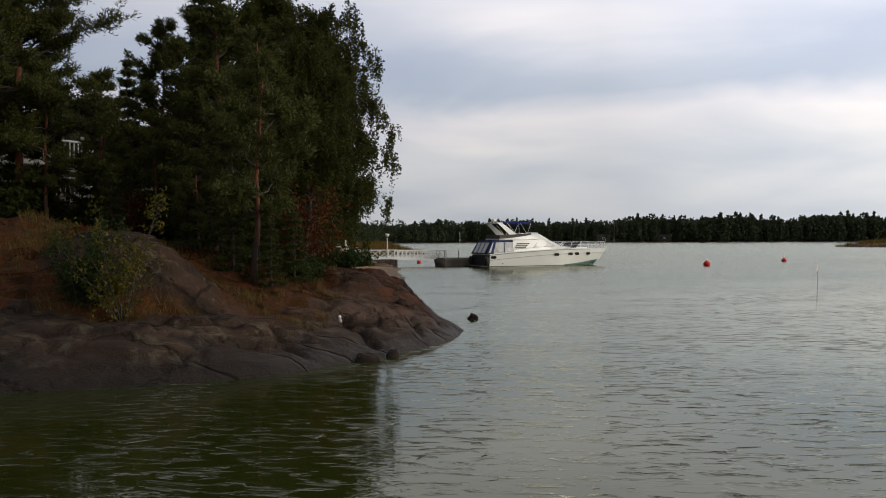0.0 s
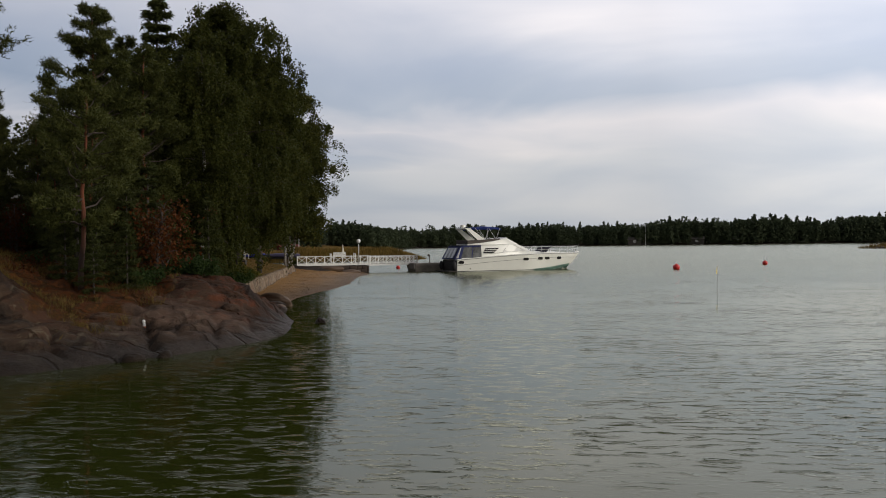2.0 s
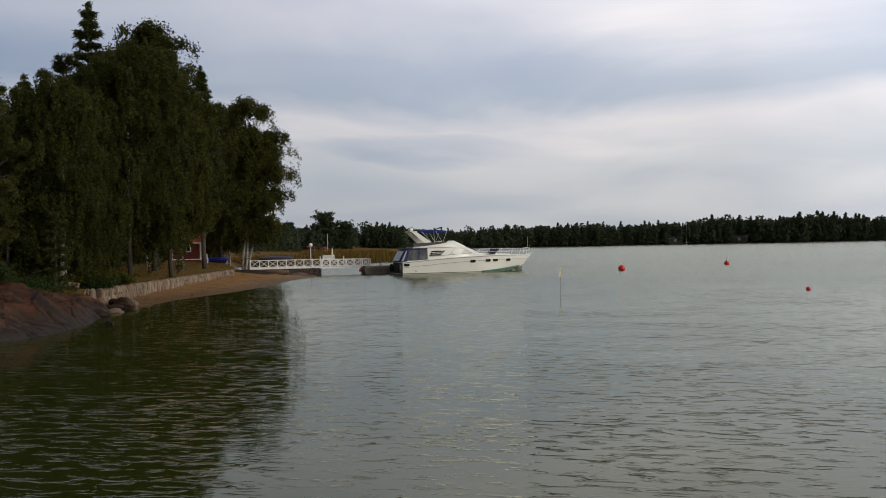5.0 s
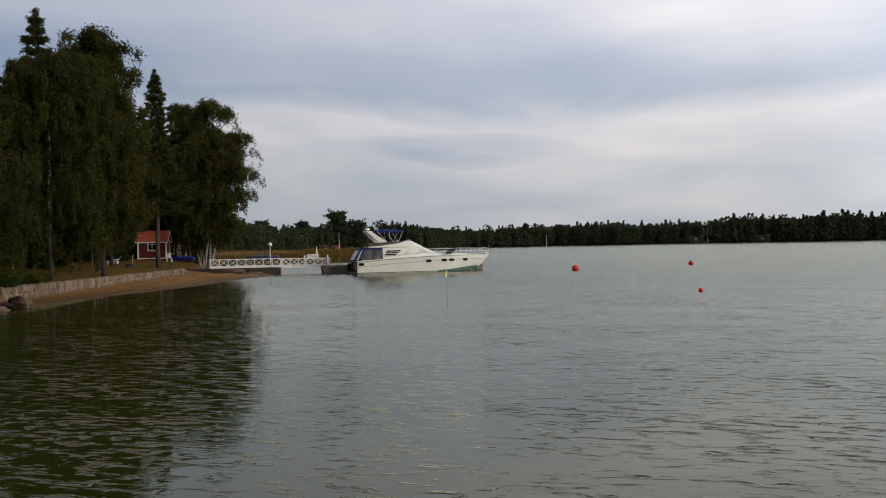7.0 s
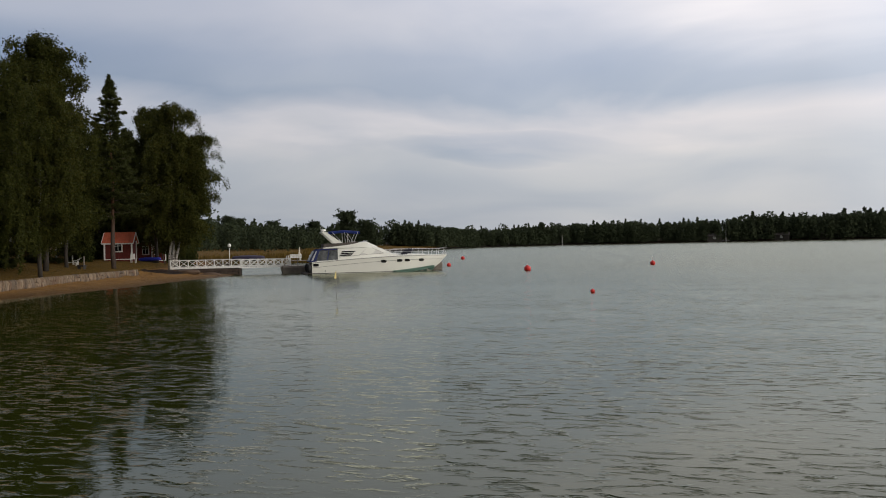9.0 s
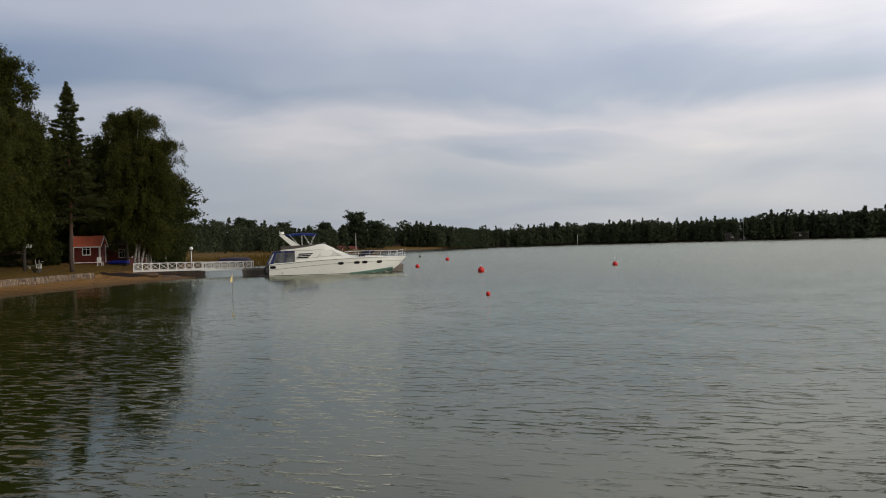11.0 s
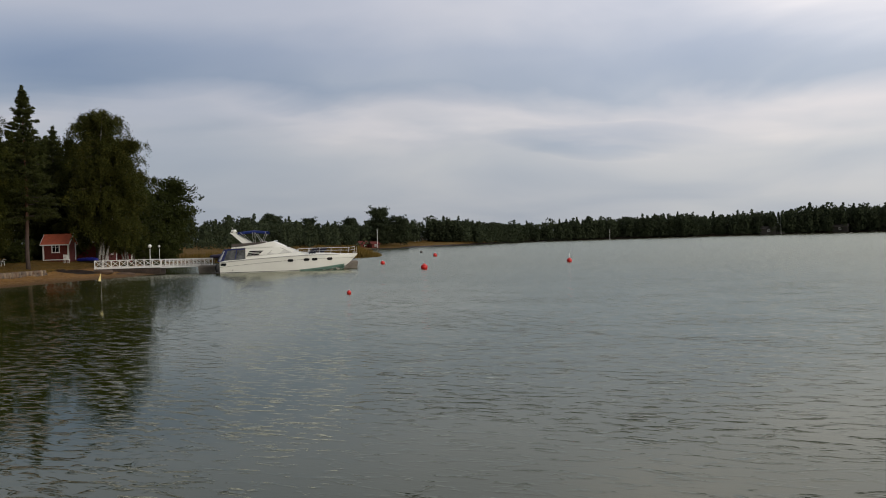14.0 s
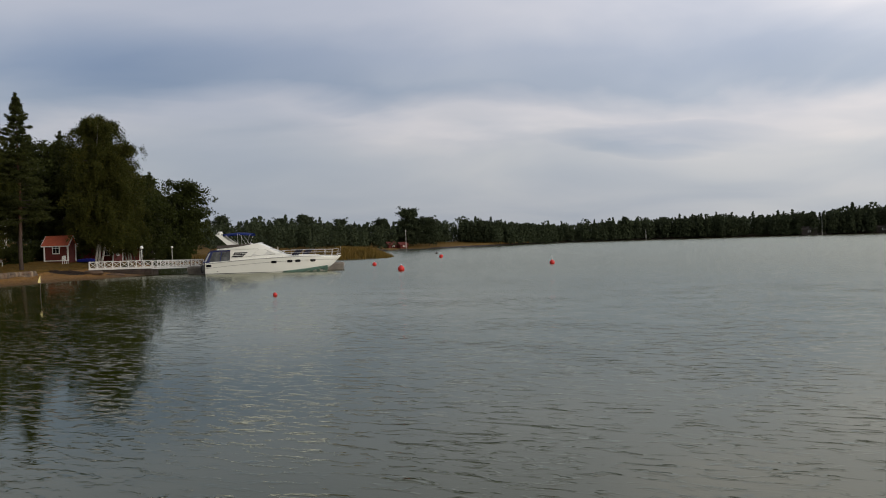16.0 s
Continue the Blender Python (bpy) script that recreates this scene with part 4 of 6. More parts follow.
stand(birch_tree(32, 18.0, 4.5, 110000, 0.19, 1, 0.12, bark=old_birch_bark, label="broad weeping birch with hanging leafy curtains", airy=0.08), -9.5, 56.5)
again(birch_a, -11.2, 51.5, 140, 1.05)
birch_d = stand(birch_tree(36, 23.4, 4.5, 96000, 0.20, 1, 0.155, bark=old_birch_bark, label="very tall old birch with a high rounded crown", hang=0.9, airy=0.12), -16.3, 71.3)
again(birch_d, -10.9, 64.4, 210, 0.74, "tall birch with a high crown at the edge of the lawn")
again(birch_a, -12.4, 48.5, 300, 0.9)
stand(birch_tree(37, 13.0, 3.6, 22000, 0.12, 1, 0.13, label="thin pale birch with sparse leaves behind the villa", mat=pale_leaf), -30.1, 70.0, 0, 1.00)
# beside the red cottage and the jetty
pine_d = stand(spruce_tree(22, 19.8, 3.6, 44000, 0.28, "tall dark conifer with a bare reddish trunk on the lawn", red_bark, 0.17, 0.8), -16.9, 81.7)
birch_c = stand(birch_tree(33, 21.0, 3.5, 95000, 0.25, 3, 0.145, label="large birch with three white stems by the jetty", hang=0.9, airy=0.12), -18.5, 93.6, 0, 1.02)
again(birch_d, -20.0, 78.5, 160, 0.78)
again(birch_d, -23.4, 98.5, 260, 0.88, "slim birch between the cottage and the jetty")
again(birch_c, -26.2, 107.0, 200, 0.80, "large birch behind the red cottage")
again(spruce_a, -13.8, 57.5, 30, 1.1)
again(spruce_a, -27.0, 84.0, 15, 1.4)
again(spruce_a, -35.0, 103.0, 95, 1.35)
again(pine_d, -38.0, 113.0, 40, 0.95)
alder = stand(birch_tree(34, 14.5, 5.2, 26000, 0.22, 2, 0.29, mat=oak_leaf, bark=spruce_bark, name="alder_tree", label="broad dark green alder at the water's edge", hang=0.25, airy=0.16), -48.5, 138.5, 0, 1.0)
for x, y, r, s in [(-42.0, 121.5, 120, 1.0), (-33.2, 115.0, 250, 0.95), (-48.0, 127.0, 60, 1.0), (-54.0, 148.0, 200, 0.75), (-38.0, 106.0, 20, 1.15)]:
    again(alder, x, y, r, s)
again(spruce_a, -36.0, 121.0, 200, 1.1)
again(pine_b, -24.9, 72.2, 140, 1.6, "tall dark pine with a flat uneven top behind the birches")
for i, (x, y, s) in enumerate([(-34, 62, 0.9), (-52, 110, 1.3), (-33, 48, 1.2), (-44, 84, 0.9), (-58, 128, 1.2), (-26, 41.5, 1.0)]):
    again((spruce_a, alder, pine_a)[i % 3], x, y, i * 77, s)

# shrubs and saplings
stand(shrub(41, 0.42, 3.5, 2000, yellow_leaf, 0.065, "sapling", "thin sapling with yellowing leaves on the rock", "sapling"), -6.7, 23.3)
stand(shrub(48, 0.85, 2.5, 3000, shrub_leaf, 0.07, "shrub", "upright dark green bush beside the sapling"), -7.75, 23.5)
rowan = stand(birch_tree(42, 3.2, 0.7, 2600, 0.15, 2, 0.075, mat=rowan_leaf, bark=spruce_bark, name="rowan_tree", label="small rowan with orange-red autumn leaves", hang=0.2), -4.9, 34.9, 0, 1.35)
again(rowan, -6.0, 35.4, 70, 0.7)
again(rowan, -9.6, 40.0, 170, 1.0)
again(rowan, -12.5, 36.8, 100, 0.9)
again(rowan, -13.5, 57.0, 200, 0.9, "small rowan with orange autumn leaves by the lawn")
low_green = stand(shrub(43, 2.2, 0.75, 5000, shrub_leaf, 0.07, "shrub", "low spreading juniper on the rock"), -4.4, 32.6)
for x, y, r, s in [(-3.2, 34.8, 50, 1.0), (-5.8, 36.0, 120, 1.1), (-4.6, 38.8, 200, 0.9), (-8.0, 31.5, 20, 0.7), (-7.7, 24.2, 20, 0.75), (-6.2, 41.5, 80, 1.1), (-7.6, 50.5, 10, 0.9), (-6.9, 48.0, 90, 1.1)]:
    again(low_green, x, y, r, s, "low green shrub with dense small leaves")
olive_bush = stand(shrub(46, 2.4, 1.0, 6000, olive_leaf, 0.08, "shrub", "dense olive-green bush above the end of the wall"), -7.2, 48.4)
for x, y, r, s in [(-8.0, 47.4, 50, 1.0), (-8.5, 50.6, 120, 1.1), (-9.8, 52.4, 200, 1.0), (-7.6, 51.8, 300, 0.9), (-9.0, 54.0, 20, 0.9)]:
    again(olive_bush, x, y, r, s)
bilberry = stand(shrub(45, 1.6, 0.4, 1500, rowan_leaf, 0.05, "shrub", "low bilberry shrub in rusty autumn colour"), -5.4, 30.6)
for i in range(26):
    x, y = -4.0 - (i * 0.618 % 1) * 7.5, 26.5 + (i * 0.367 % 1) * 19
    if shore_distance(np.array([x]), np.array([y]))[0] > 4.0:
        again(bilberry, x, y, i * 50, 0.6 + 0.5 * (i * 0.23 % 1))
tall_green = stand(shrub(44, 2.6, 2.4, 4500, oak_leaf, 0.15, "shrub", "dense dark green bush near the shore"), -42.0, 134.0)
for x, y, r, s in [(-45.5, 135.5, 40, 1.2), (-18.6, 98.5, 80, 0.5), (-26.5, 88.5, 90, 1.1), (-29.5, 92.0, 190, 1.3), (-30.5, 96.0, 290, 1.3), (-9.8, 42.2, 130, 0.9), (-11.5, 38.2, 230, 0.9), (-14.5, 38.5, 330, 1.0), (-15.5, 45.5, 60, 1.1), (-13.8, 42.0, 200, 1.0), (-17.5, 36.5, 200, 1.0), (-20.5, 44.0, 100, 1.3), (-47.0, 133.0, 100, 1.4), (-46.0, 138.5, 10, 1.6)]:
    again(tall_green, x, y, r, s)


# blades of dry grass on the point, the lawn's edge and the far meadow; reeds
def blades(name, n_b, place, h, w, mat, label, category, seed, bend=0.35):
    rng = np.random.default_rng(seed)
    p = place(rng, n_b)
    z = height(p[:, 0], p[:, 1])[0]
    k = len(p)
    hh = h * rng.uniform(0.6, 1.2, k)
    a = rng.uniform(0, 6.283, k)
    s = np.stack([np.cos(a), np.sin(a), np.zeros(k)], 1) * (w * rng.uniform(0.7, 1.4, k))[:, None]
    base = np.stack([p[:, 0], p[:, 1], z - 0.03], 1)
    tip = base + np.stack([rng.normal(size=k) * bend * hh, rng.normal(size=k) * bend * hh, hh], 1)
    v = np.stack([base - s, base + s, tip], 1).reshape(-1, 3)
    ob = mesh_part(name, v, np.arange(3 * k).reshape(-1, 3), mat)
    return tagged(ob, label, category, kind="stuff")


def on_point(rng, k):
    p = np.stack([rng.uniform(-13, 1, k * 6), rng.uniform(19, 47, k * 6)], 1)
    z, li, sa, gr = height(p[:, 0], p[:, 1])
    tuft = fbm(p[:, 0] * 0.9, p[:, 1] * 0.9, 3, 71)
    return p[(li > 0.35) & (tuft > 0.08)][:k]


def on_lawn(rng, k):
    p = np.stack([rng.uniform(-24, -5, k * 4), rng.uniform(50, 96, k * 4)], 1)
    return p[height(p[:, 0], p[:, 1])[3] > 0.6][:k]


def in_reeds(rng, k):
    p = np.stack([rng.uniform(-62, -12, k * 5), rng.uniform(136, 200, k * 5)], 1)
    d = shore_distance(p[:, 0], p[:, 1])
    return p[(d > -2.0) & (d < 4.5) & (p[:, 0] > -62 + (p[:, 1] - 140) * 0.02)][:k]


blades("grass_tufts", 16000, on_point, 0.30, 0.007, straw_leaf, "tufts of dry grass between the rocks", "grass", 81)
blades("lawn_grass", 16000, on_lawn, 0.10, 0.012, straw_leaf, "short sun-dried yellow lawn grass", "grass", 82)
blades("reed_bed", 30000, in_reeds, 1.1, 0.045, reed_leaf, "tall golden autumn reeds along the bay", "reeds", 83, 0.12)
blades("islet_grass", 5000, lambda rng, k: np.stack([rng.uniform(80, 140, k), 237.5 + rng.normal(size=k) * 3.4], 1), 1.0, 0.06, reed_leaf, "golden grass on a low islet", "grass", 84, 0.2)


# ---- far woods ----
def far_wood(name, seed, count, place, hmin, hmax, label, blades_each=230):
    rng = np.random.default_rng(seed)
    allv = []
    for x, y in place(rng, count):
        H = rng.uniform(hmin, hmax) * (1.22 if rng.uniform() < 0.08 else 1.0) * (1 + 0.36 * min(1.0, max(0.0, (x + 25) / 80)) + 0.25 * float(vnoise(np.array([x * 0.045]), np.array([y * 0.02]), 77)[0]))
        conif = rng.uniform() < 0.72
        R = H * (rng.uniform(0.19, 0.27) if conif else rng.uniform(0.28, 0.40))
        k = blades_each
        f = rng.uniform(0.02, 1, k) ** (0.8 if conif else 0.7)
        r = R * ((1 - f) ** 0.75 * 1.15 + 0.03 if conif else np.sqrt(np.clip(1 - (2 * f - 1) ** 2 * 0.98, 0, 1)) * 0.95 + 0.05)
        lump = 0.85 + 0.22 * np.sin(f * 14 + rng.uniform(0, 6)) * (not conif) + 0.2 * np.sin(f * 40) * conif
        a = rng.uniform(0, 6.283, k)
        rr = r * lump * np.sqrt(rng.uniform(0.35, 1.1, k))
        c = np.stack([x + np.cos(a) * rr, y + np.sin(a) * rr, f * H + rng.normal(size=k) * 0.12], 1)
        c[:, 2] += height(np.array([x]), np.array([y]), False)[0][0]
        # sprays lie like shingles on the crown and look outwards
        d = rng.normal(size=(k, 3)) * 0.55 + np.stack([np.cos(a) * 0.4, np.sin(a) * 0.4, np.full(k, -0.5)], 1)
        d /= np.linalg.norm(d, axis=1, keepdims=True)
        s = np.cross(d, rng.normal(size=(k, 3)) * 0.5 + np.stack([np.cos(a), np.sin(a), np.full(k, 0.6)], 1))
        s /= np.linalg.norm(s, axis=1, keepdims=True)
        sz = rng.uniform(0.2, 0.5, k)[:, None] * (H / 8)
        allv.append(np.stack([c - d * sz - s * sz * 0.9, c - d * sz + s * sz * 0.9, c + d * sz * 1.1], 1).reshape(-1, 3))
    v = np.concatenate(allv)
    ob = mesh_part(name, v, np.arange(len(v)).reshape(-1, 3), far_leaf)
    return tagged(ob, label, "woods", kind="stuff")


def along_far_shore(rng, k):
    p = np.stack([rng.uniform(-75, 190, k * 8), rng.uniform(300, 450, k * 8)], 1)
    d = shore_distance(p[:, 0], p[:, 1])
    return p[(d > 0.6 + 2.5 * fbm(p[:, 0] * 0.05, p[:, 1] * 0.05, 2, 5)) & (d < 17)][:k]


def along_bay(rng, k):
    p = np.stack([rng.uniform(-190, -58, k * 8), rng.uniform(190, 330, k * 8)], 1)
    d = shore_distance(p[:, 0], p[:, 1])
    return p[(d > 16) & (d < 44) & (p[:, 1] > 225)][:k]


def left_back(rng, k):
    return np.stack([rng.uniform(-190, -66, k), rng.uniform(165, 260, k)], 1)


far_wood("far_woods", 91, 2300, along_far_shore, 5.1, 7.1, "dark mixed forest along the opposite shore", 125)
far_wood("bay_woods", 92, 470, along_bay, 4.0, 7.3, "mixed trees on the shore of the bay", 160)
far_wood("back_woods", 93, 300, left_back, 4.5, 7.0, "trees behind the reed-fringed bay", 150)
mid_tree = birch_tree(35, 12.5, 4.2, 13000, 0.12, 1, 0.34, mat=far_leaf, bark=spruce_bark, name="deciduous_tree", label="spreading deciduous tree on the bay shore", hang=0.25)
stand(mid_tree, -72.6, 270)
for x, y, r, s in [(-88, 279, 40, 0.7), (-66.5, 273, 100, 0.76), (-98, 270, 170, 0.7), (-121, 281, 250, 0.8), (-126, 274, 330, 0.7), (-106, 262, 20, 0.75), (-140, 260, 90, 0.8)]:
    again(mid_tree, x, y, r, s)


# ---- the motor yacht ----
def motor_yacht(m):
    root = thing("motor_yacht", "white flybridge motor yacht with a blue bimini, moored at a pontoon", "boat", m)
    L = 14.65

    def sheer(x):
        f = x / L
        return 1.39 + 0.51 * math.sin(math.pi / 2 * min(1.0, f / 0.74)) ** 0.95 - 0.09 * max(0.0, (f - 0.74) / 0.26) ** 1.6

    def beam(x):
        f = x / L
        return 2.1 * (1 - 0.10 * (1 - f) ** 2) * max(0.0, 1 - max(0, (f - 0.42) / 0.58) ** 2.3) + 0.02

    def section(x):
        f = x / L
        b, zs = beam(x), sheer(x)
        rise = max(0.0, (f - 0.62) / 0.38)
        zk = -0.75 + 0.75 * min(1, max(0, (f - 0.45) / 0.45)) ** 2.2 + (zs - 0.05) * max(0, (f - 0.878) / 0.122) ** 1.1
        zc = -0.05 + 0.95 * rise ** 1.6
        zc = max(zc, zk + 0.02)
        bc = b * (0.93 - 0.38 * rise)
        zr = zs - 0.34
        pts = [(x, 0, zk), (x, bc, zc), (x, bc + (b - bc) * 0.55, max(zc + 0.02, (zc + zr) / 2)), (x, b * 0.985, max(zc + 0.03, zr)), (x, b, max(zc + 0.04, zs - 0.06)), (x, b * 0.96, zs)]
        return pts

    xs = [0, 0.6, 1.5, 3, 4.5, 6, 7.5, 8.8, 9.8, 10.7, 11.5, 12.2, 12.8, 13.3, 13.75, 14.1, 14.32, L]
    bm = bmesh.new()
    rings = []
    for x in xs:
        s = section(x)
        rings.append(s + [(p[0], -p[1], p[2]) for p in reversed(s[1:])])
    loft(bm, rings)
    hull = part("hull", bm, gelcoat, root, "glossy white hull", True)
    md = hull.modifiers.new("edge", "EDGE_SPLIT")
    md.split_angle = radians(32)

    def hull_y(x, z):
        s = section(x)
        for (p, q) in zip(s, s[1:]):
            if p[2] <= z <= q[2]:
                return p[1] + (q[1] - p[1]) * (z - p[2]) / max(1e-6, q[2] - p[2])
        return s[0][1] if z < s[0][2] else s[-1][1]

    # pale boot area where the forefoot meets the water
    for sgn in (1, -1):
        bm = bmesh.new()
        rows = []
        for k in range(12):
            x = 8.4 + 4.75 * k / 11
            zt = 0.26 + 0.46 * (k / 11) ** 1.3
            z0 = max(-0.12, section(x)[0][2] + 0.01)
            zs = [z0 + (max(zt, z0 + 0.02) - z0) * i / 6 for i in range(7)]
            rows.append([bm.verts.new((x, sgn * (hull_y(x, z) + 0.02), z)) for z in zs])
        for a, b2 in zip(rows, rows[1:]):
            for i in range(6):
                bm.faces.new((a[i], b2[i], b2[i + 1], a[i + 1]))
        bmesh.ops.solidify(bm, geom=bm.faces, thickness=0.006)
        part("antifouling", bm, antifoul, root, "pale green antifouling at the forefoot")
    # rubbing strake and stripe
    for sgn in (1, -1):
        for nm, dz, r, mt in (("rubbing_strake", -0.10, 0.035, stripe_grey), ("stripe", -0.62, 0.022, stripe_grey)):
            bm = bmesh.new()
            pts = []
            for x in xs[:-1]:
                s = section(x)
                z = sheer(x) + dz * (1 - 0.25 * x / L)
                ya = s[-1][1]
                for (p, q) in zip(s, s[1:]):
                    if p[2] <= z <= q[2]:
                        ya = p[1] + (q[1] - p[1]) * (z - p[2]) / max(1e-6, q[2] - p[2])
                pts.append((x, sgn * (ya + 0.01), z))
            tube(bm, pts, r, r * 0.7, 6)
            part(nm, bm, mt, root)
    for sgn in (1, -1):
        bm = bmesh.new()
        tube(bm, [(x, sgn * (hull_y(x, 0.16) + 0.012), 0.16) for x in (0.0, 1.5, 3, 4.5, 6, 7.5, 8.6, 9.8, 10.8)], 0.04, 0.02, 6)
        part("boot_stripe", bm, black_rubber, root, "dark boot stripe at the waterline")
    # chine spray rail
    for sgn in (1, -1):
        bm = bmesh.new()
        tube(bm, [(x, sgn * (section(x)[1][1] + 0.01), section(x)[1][2] + 0.1) for x in (0.0, 1.5, 4.5, 7.5, 9.8, 11.5, 12.8, 13.6)], 0.03, 0.015, 6)
        part("spray_rail", bm, gelcoat, root)
    # portholes
    for sgn in (1, -1):
        for x in (0.4, 7.45, 9.15, 10.0, 11.6):
            z = sheer(x) - (0.56 if x > 1 else 0.36)
            s = section(x)
            ya = hull_y(x, z)
            ang = math.atan2(beam(x - 0.3) - beam(x + 0.3), 0.6)
            mm = Matrix.Translation((x, sgn * (ya + 0.012), z)) @ Matrix.Rotation(-sgn * ang, 4, "Z")
            for nm, k, mt, t in (("porthole_rim", 1.0, black_rubber, 0.02), ("porthole", 0.84, dark_glass, 0.032)):
                bm = bmesh.new()
                g = bmesh.ops.create_circle(bm, segments=20, radius=1.0, cap_ends=True)
                for v in bm.verts:
                    cx0, cy0 = v.co.x, v.co.y
                    q = 4.0
                    rr = (abs(cx0) ** q + abs(cy0) ** q) ** (-1 / q)
                    v.co = Vector((cx0 * rr * 0.30 * k, 0, cy0 * rr * 0.145 * k))
                r = bmesh.ops.extrude_face_region(bm, geom=bm.faces[:])
                bmesh.ops.translate(bm, vec=(0, sgn * t, 0), verts=[e for e in r["geom"] if isinstance(e, bmesh.types.BMVert)])
                bmesh.ops.recalc_face_normals(bm, faces=bm.faces)
                bmesh.ops.transform(bm, matrix=mm, verts=bm.verts)
                part(nm, bm, mt, root)
    # transom, swim platform
    bm = bmesh.new()
    box(bm, (-0.06, 0, 0.66), (0.10, 3.6, 1.22), bevel=0.03)
    part("transom", bm, black_rubber, root, "dark transom")
    bm = bmesh.new()
    box(bm, (-0.48, 0, 0.16), (0.85, 3.7, 0.12), bevel=0.04)
    part("swim_platform", bm, dark_wood, root, "dark swim platform")
    for sgn in (1, -1):
        bm = bmesh.new()
        ball(bm, (-0.28, sgn * 1.75, 0.72), 0.26, 2, (0.9, 0.9, 1.9))
        part("stern_fender", bm, black_rubber, root, "black stern fender", True)
    bm = bmesh.new()
    ds = [x for x in xs if x < 14.2]
    lv = [bm.verts.new((x, beam(x) * 0.955, sheer(x) - 0.02)) for x in ds]
    rv = [bm.verts.new((x, -beam(x) * 0.955, sheer(x) - 0.02)) for x in ds]
    for i in range(len(ds) - 1):
        bm.faces.new((rv[i], rv[i + 1], lv[i + 1], lv[i]))
    bmesh.ops.solidify(bm, geom=bm.faces, thickness=0.03)
    part("deck", bm, gelcoat, root)

    # deckhouse and trunk cabin
    def ring(x, wb, wt, zb, zt, e=0.16):
        return [(x, -wb, zb), (x, -(wb * 0.35 + wt * 0.65), zb + (zt - zb) * 0.7), (x, -wt, zt - e * 0.6), (x, -wt + e, zt), (x, wt - e, zt), (x, wt, zt - e * 0.6), (x, wb * 0.35 + wt * 0.65, zb + (zt - zb) * 0.7), (x, wb, zb)]
    bm = bmesh.new()
    loft(bm, [ring(2.7, 1.74, 1.5, 1.42, 2.95), ring(4.5, 1.74, 1.5, 1.56, 2.97), ring(6.1, 1.66, 1.42, 1.7, 3.02), ring(6.9, 1.58, 1.3, 1.78, 2.96), ring(7.6, 1.5, 1.2, 1.74, 2.62),
              ring(8.5, 1.4, 1.12, 1.78, 2.14), ring(9.6, 1.22, 1.0, 1.78, 2.06), ring(11.0, 0.9, 0.7, 1.80, 2.01), ring(12.2, 0.5, 0.35, 1.80, 1.95)])
    house = part("deckhouse", bm, gelcoat, root, "white raked deckhouse", True)
    house.modifiers.new("edge", "EDGE_SPLIT").split_angle = radians(28)

    def side(x, z, sgn, out=0.012):
        wb, wt = (1.74, 1.5) if x < 4.6 else (1.74 - 0.075 * (x - 4.5), 1.5 - 0.09 * (x - 4.5))
        zb = 1.42 + 0.085 * (x - 2.7)
        f = (z - zb) / (2.97 - zb)
        if f < 0.7:
            w = wb + (wb * 0.35 + wt * 0.65 - wb) * f / 0.7
        else:
            w = (wb * 0.35 + wt * 0.65) + (wt - wb * 0.35 - wt * 0.65) * (f - 0.7) / 0.27
        return (x, sgn * (w + out), z)

    def panel(name, corners, sgn, mat, t=0.02, label=""):
        bm = bmesh.new()
        vs = [bm.verts.new(side(x, z, sgn)) for x, z in corners]
        bm.faces.new(vs)
        r = bmesh.ops.extrude_face_region(bm, geom=bm.faces[:])
        bmesh.ops.translate(bm, vec=(0, sgn * t, 0), verts=[e for e in r["geom"] if isinstance(e, bmesh.types.BMVert)])
        bmesh.ops.recalc_face_normals(bm, faces=bm.faces)
        return part(name, bm, mat, root, label)
    for sgn in (1, -1):
        panel("saloon_window", [(2.85, 1.96), (4.05, 1.98), (4.62, 2.55), (3.15, 2.55)], sgn, dark_glass, label="dark saloon window with white slats")
        for z in (2.13, 2.33):
            f = (z - 1.95) / 0.6
            panel("slat", [(2.85 + 0.3 * f, z), (4.05 + 0.57 * f, z + 0.02), (4.09 + 0.57 * f, z + 0.07), (2.85 + 0.3 * f, z + 0.05)], sgn, gelcoat, 0.04)
        panel("side_windscreen", [(5.0, 2.05), (7.45, 2.20), (6.35, 2.80), (5.75, 2.80)], sgn, gelcoat_grey, 0.02, "covered side windscreen in pale grey")
        for a, b2 in (((5.0, 2.02), (7.55, 2.18)), ((7.55, 2.18), (6.38, 2.86)), ((4.95, 2.0), (5.75, 2.86)), ((2.8, 1.88), (4.95, 2.0))):
            bm = bmesh.new()
            tube(bm, [side(*a, sgn, 0.03), side((a[0] + b2[0]) / 2, (a[1] + b2[1]) / 2, sgn, 0.03), side(*b2, sgn, 0.03)], 0.02, None, 5)
            part("seam", bm, stripe_grey, root, "grey edge of the window cover")
        # thin grey tube drawn in place of the shadow under the flybridge overhang
        bm = bmesh.new()
        tube(bm, [(x, sgn * 1.50, 2.97) for x in (1.3, 2.6, 4.0)] + [(5.2, sgn * 1.43, 2.96), (6.1, sgn * 1.34, 2.92), (6.9, sgn * 1.22, 2.86)], 0.028, None, 6)
        part("bridge_edge", bm, stripe_grey, root, "grey shadow line under the flybridge")
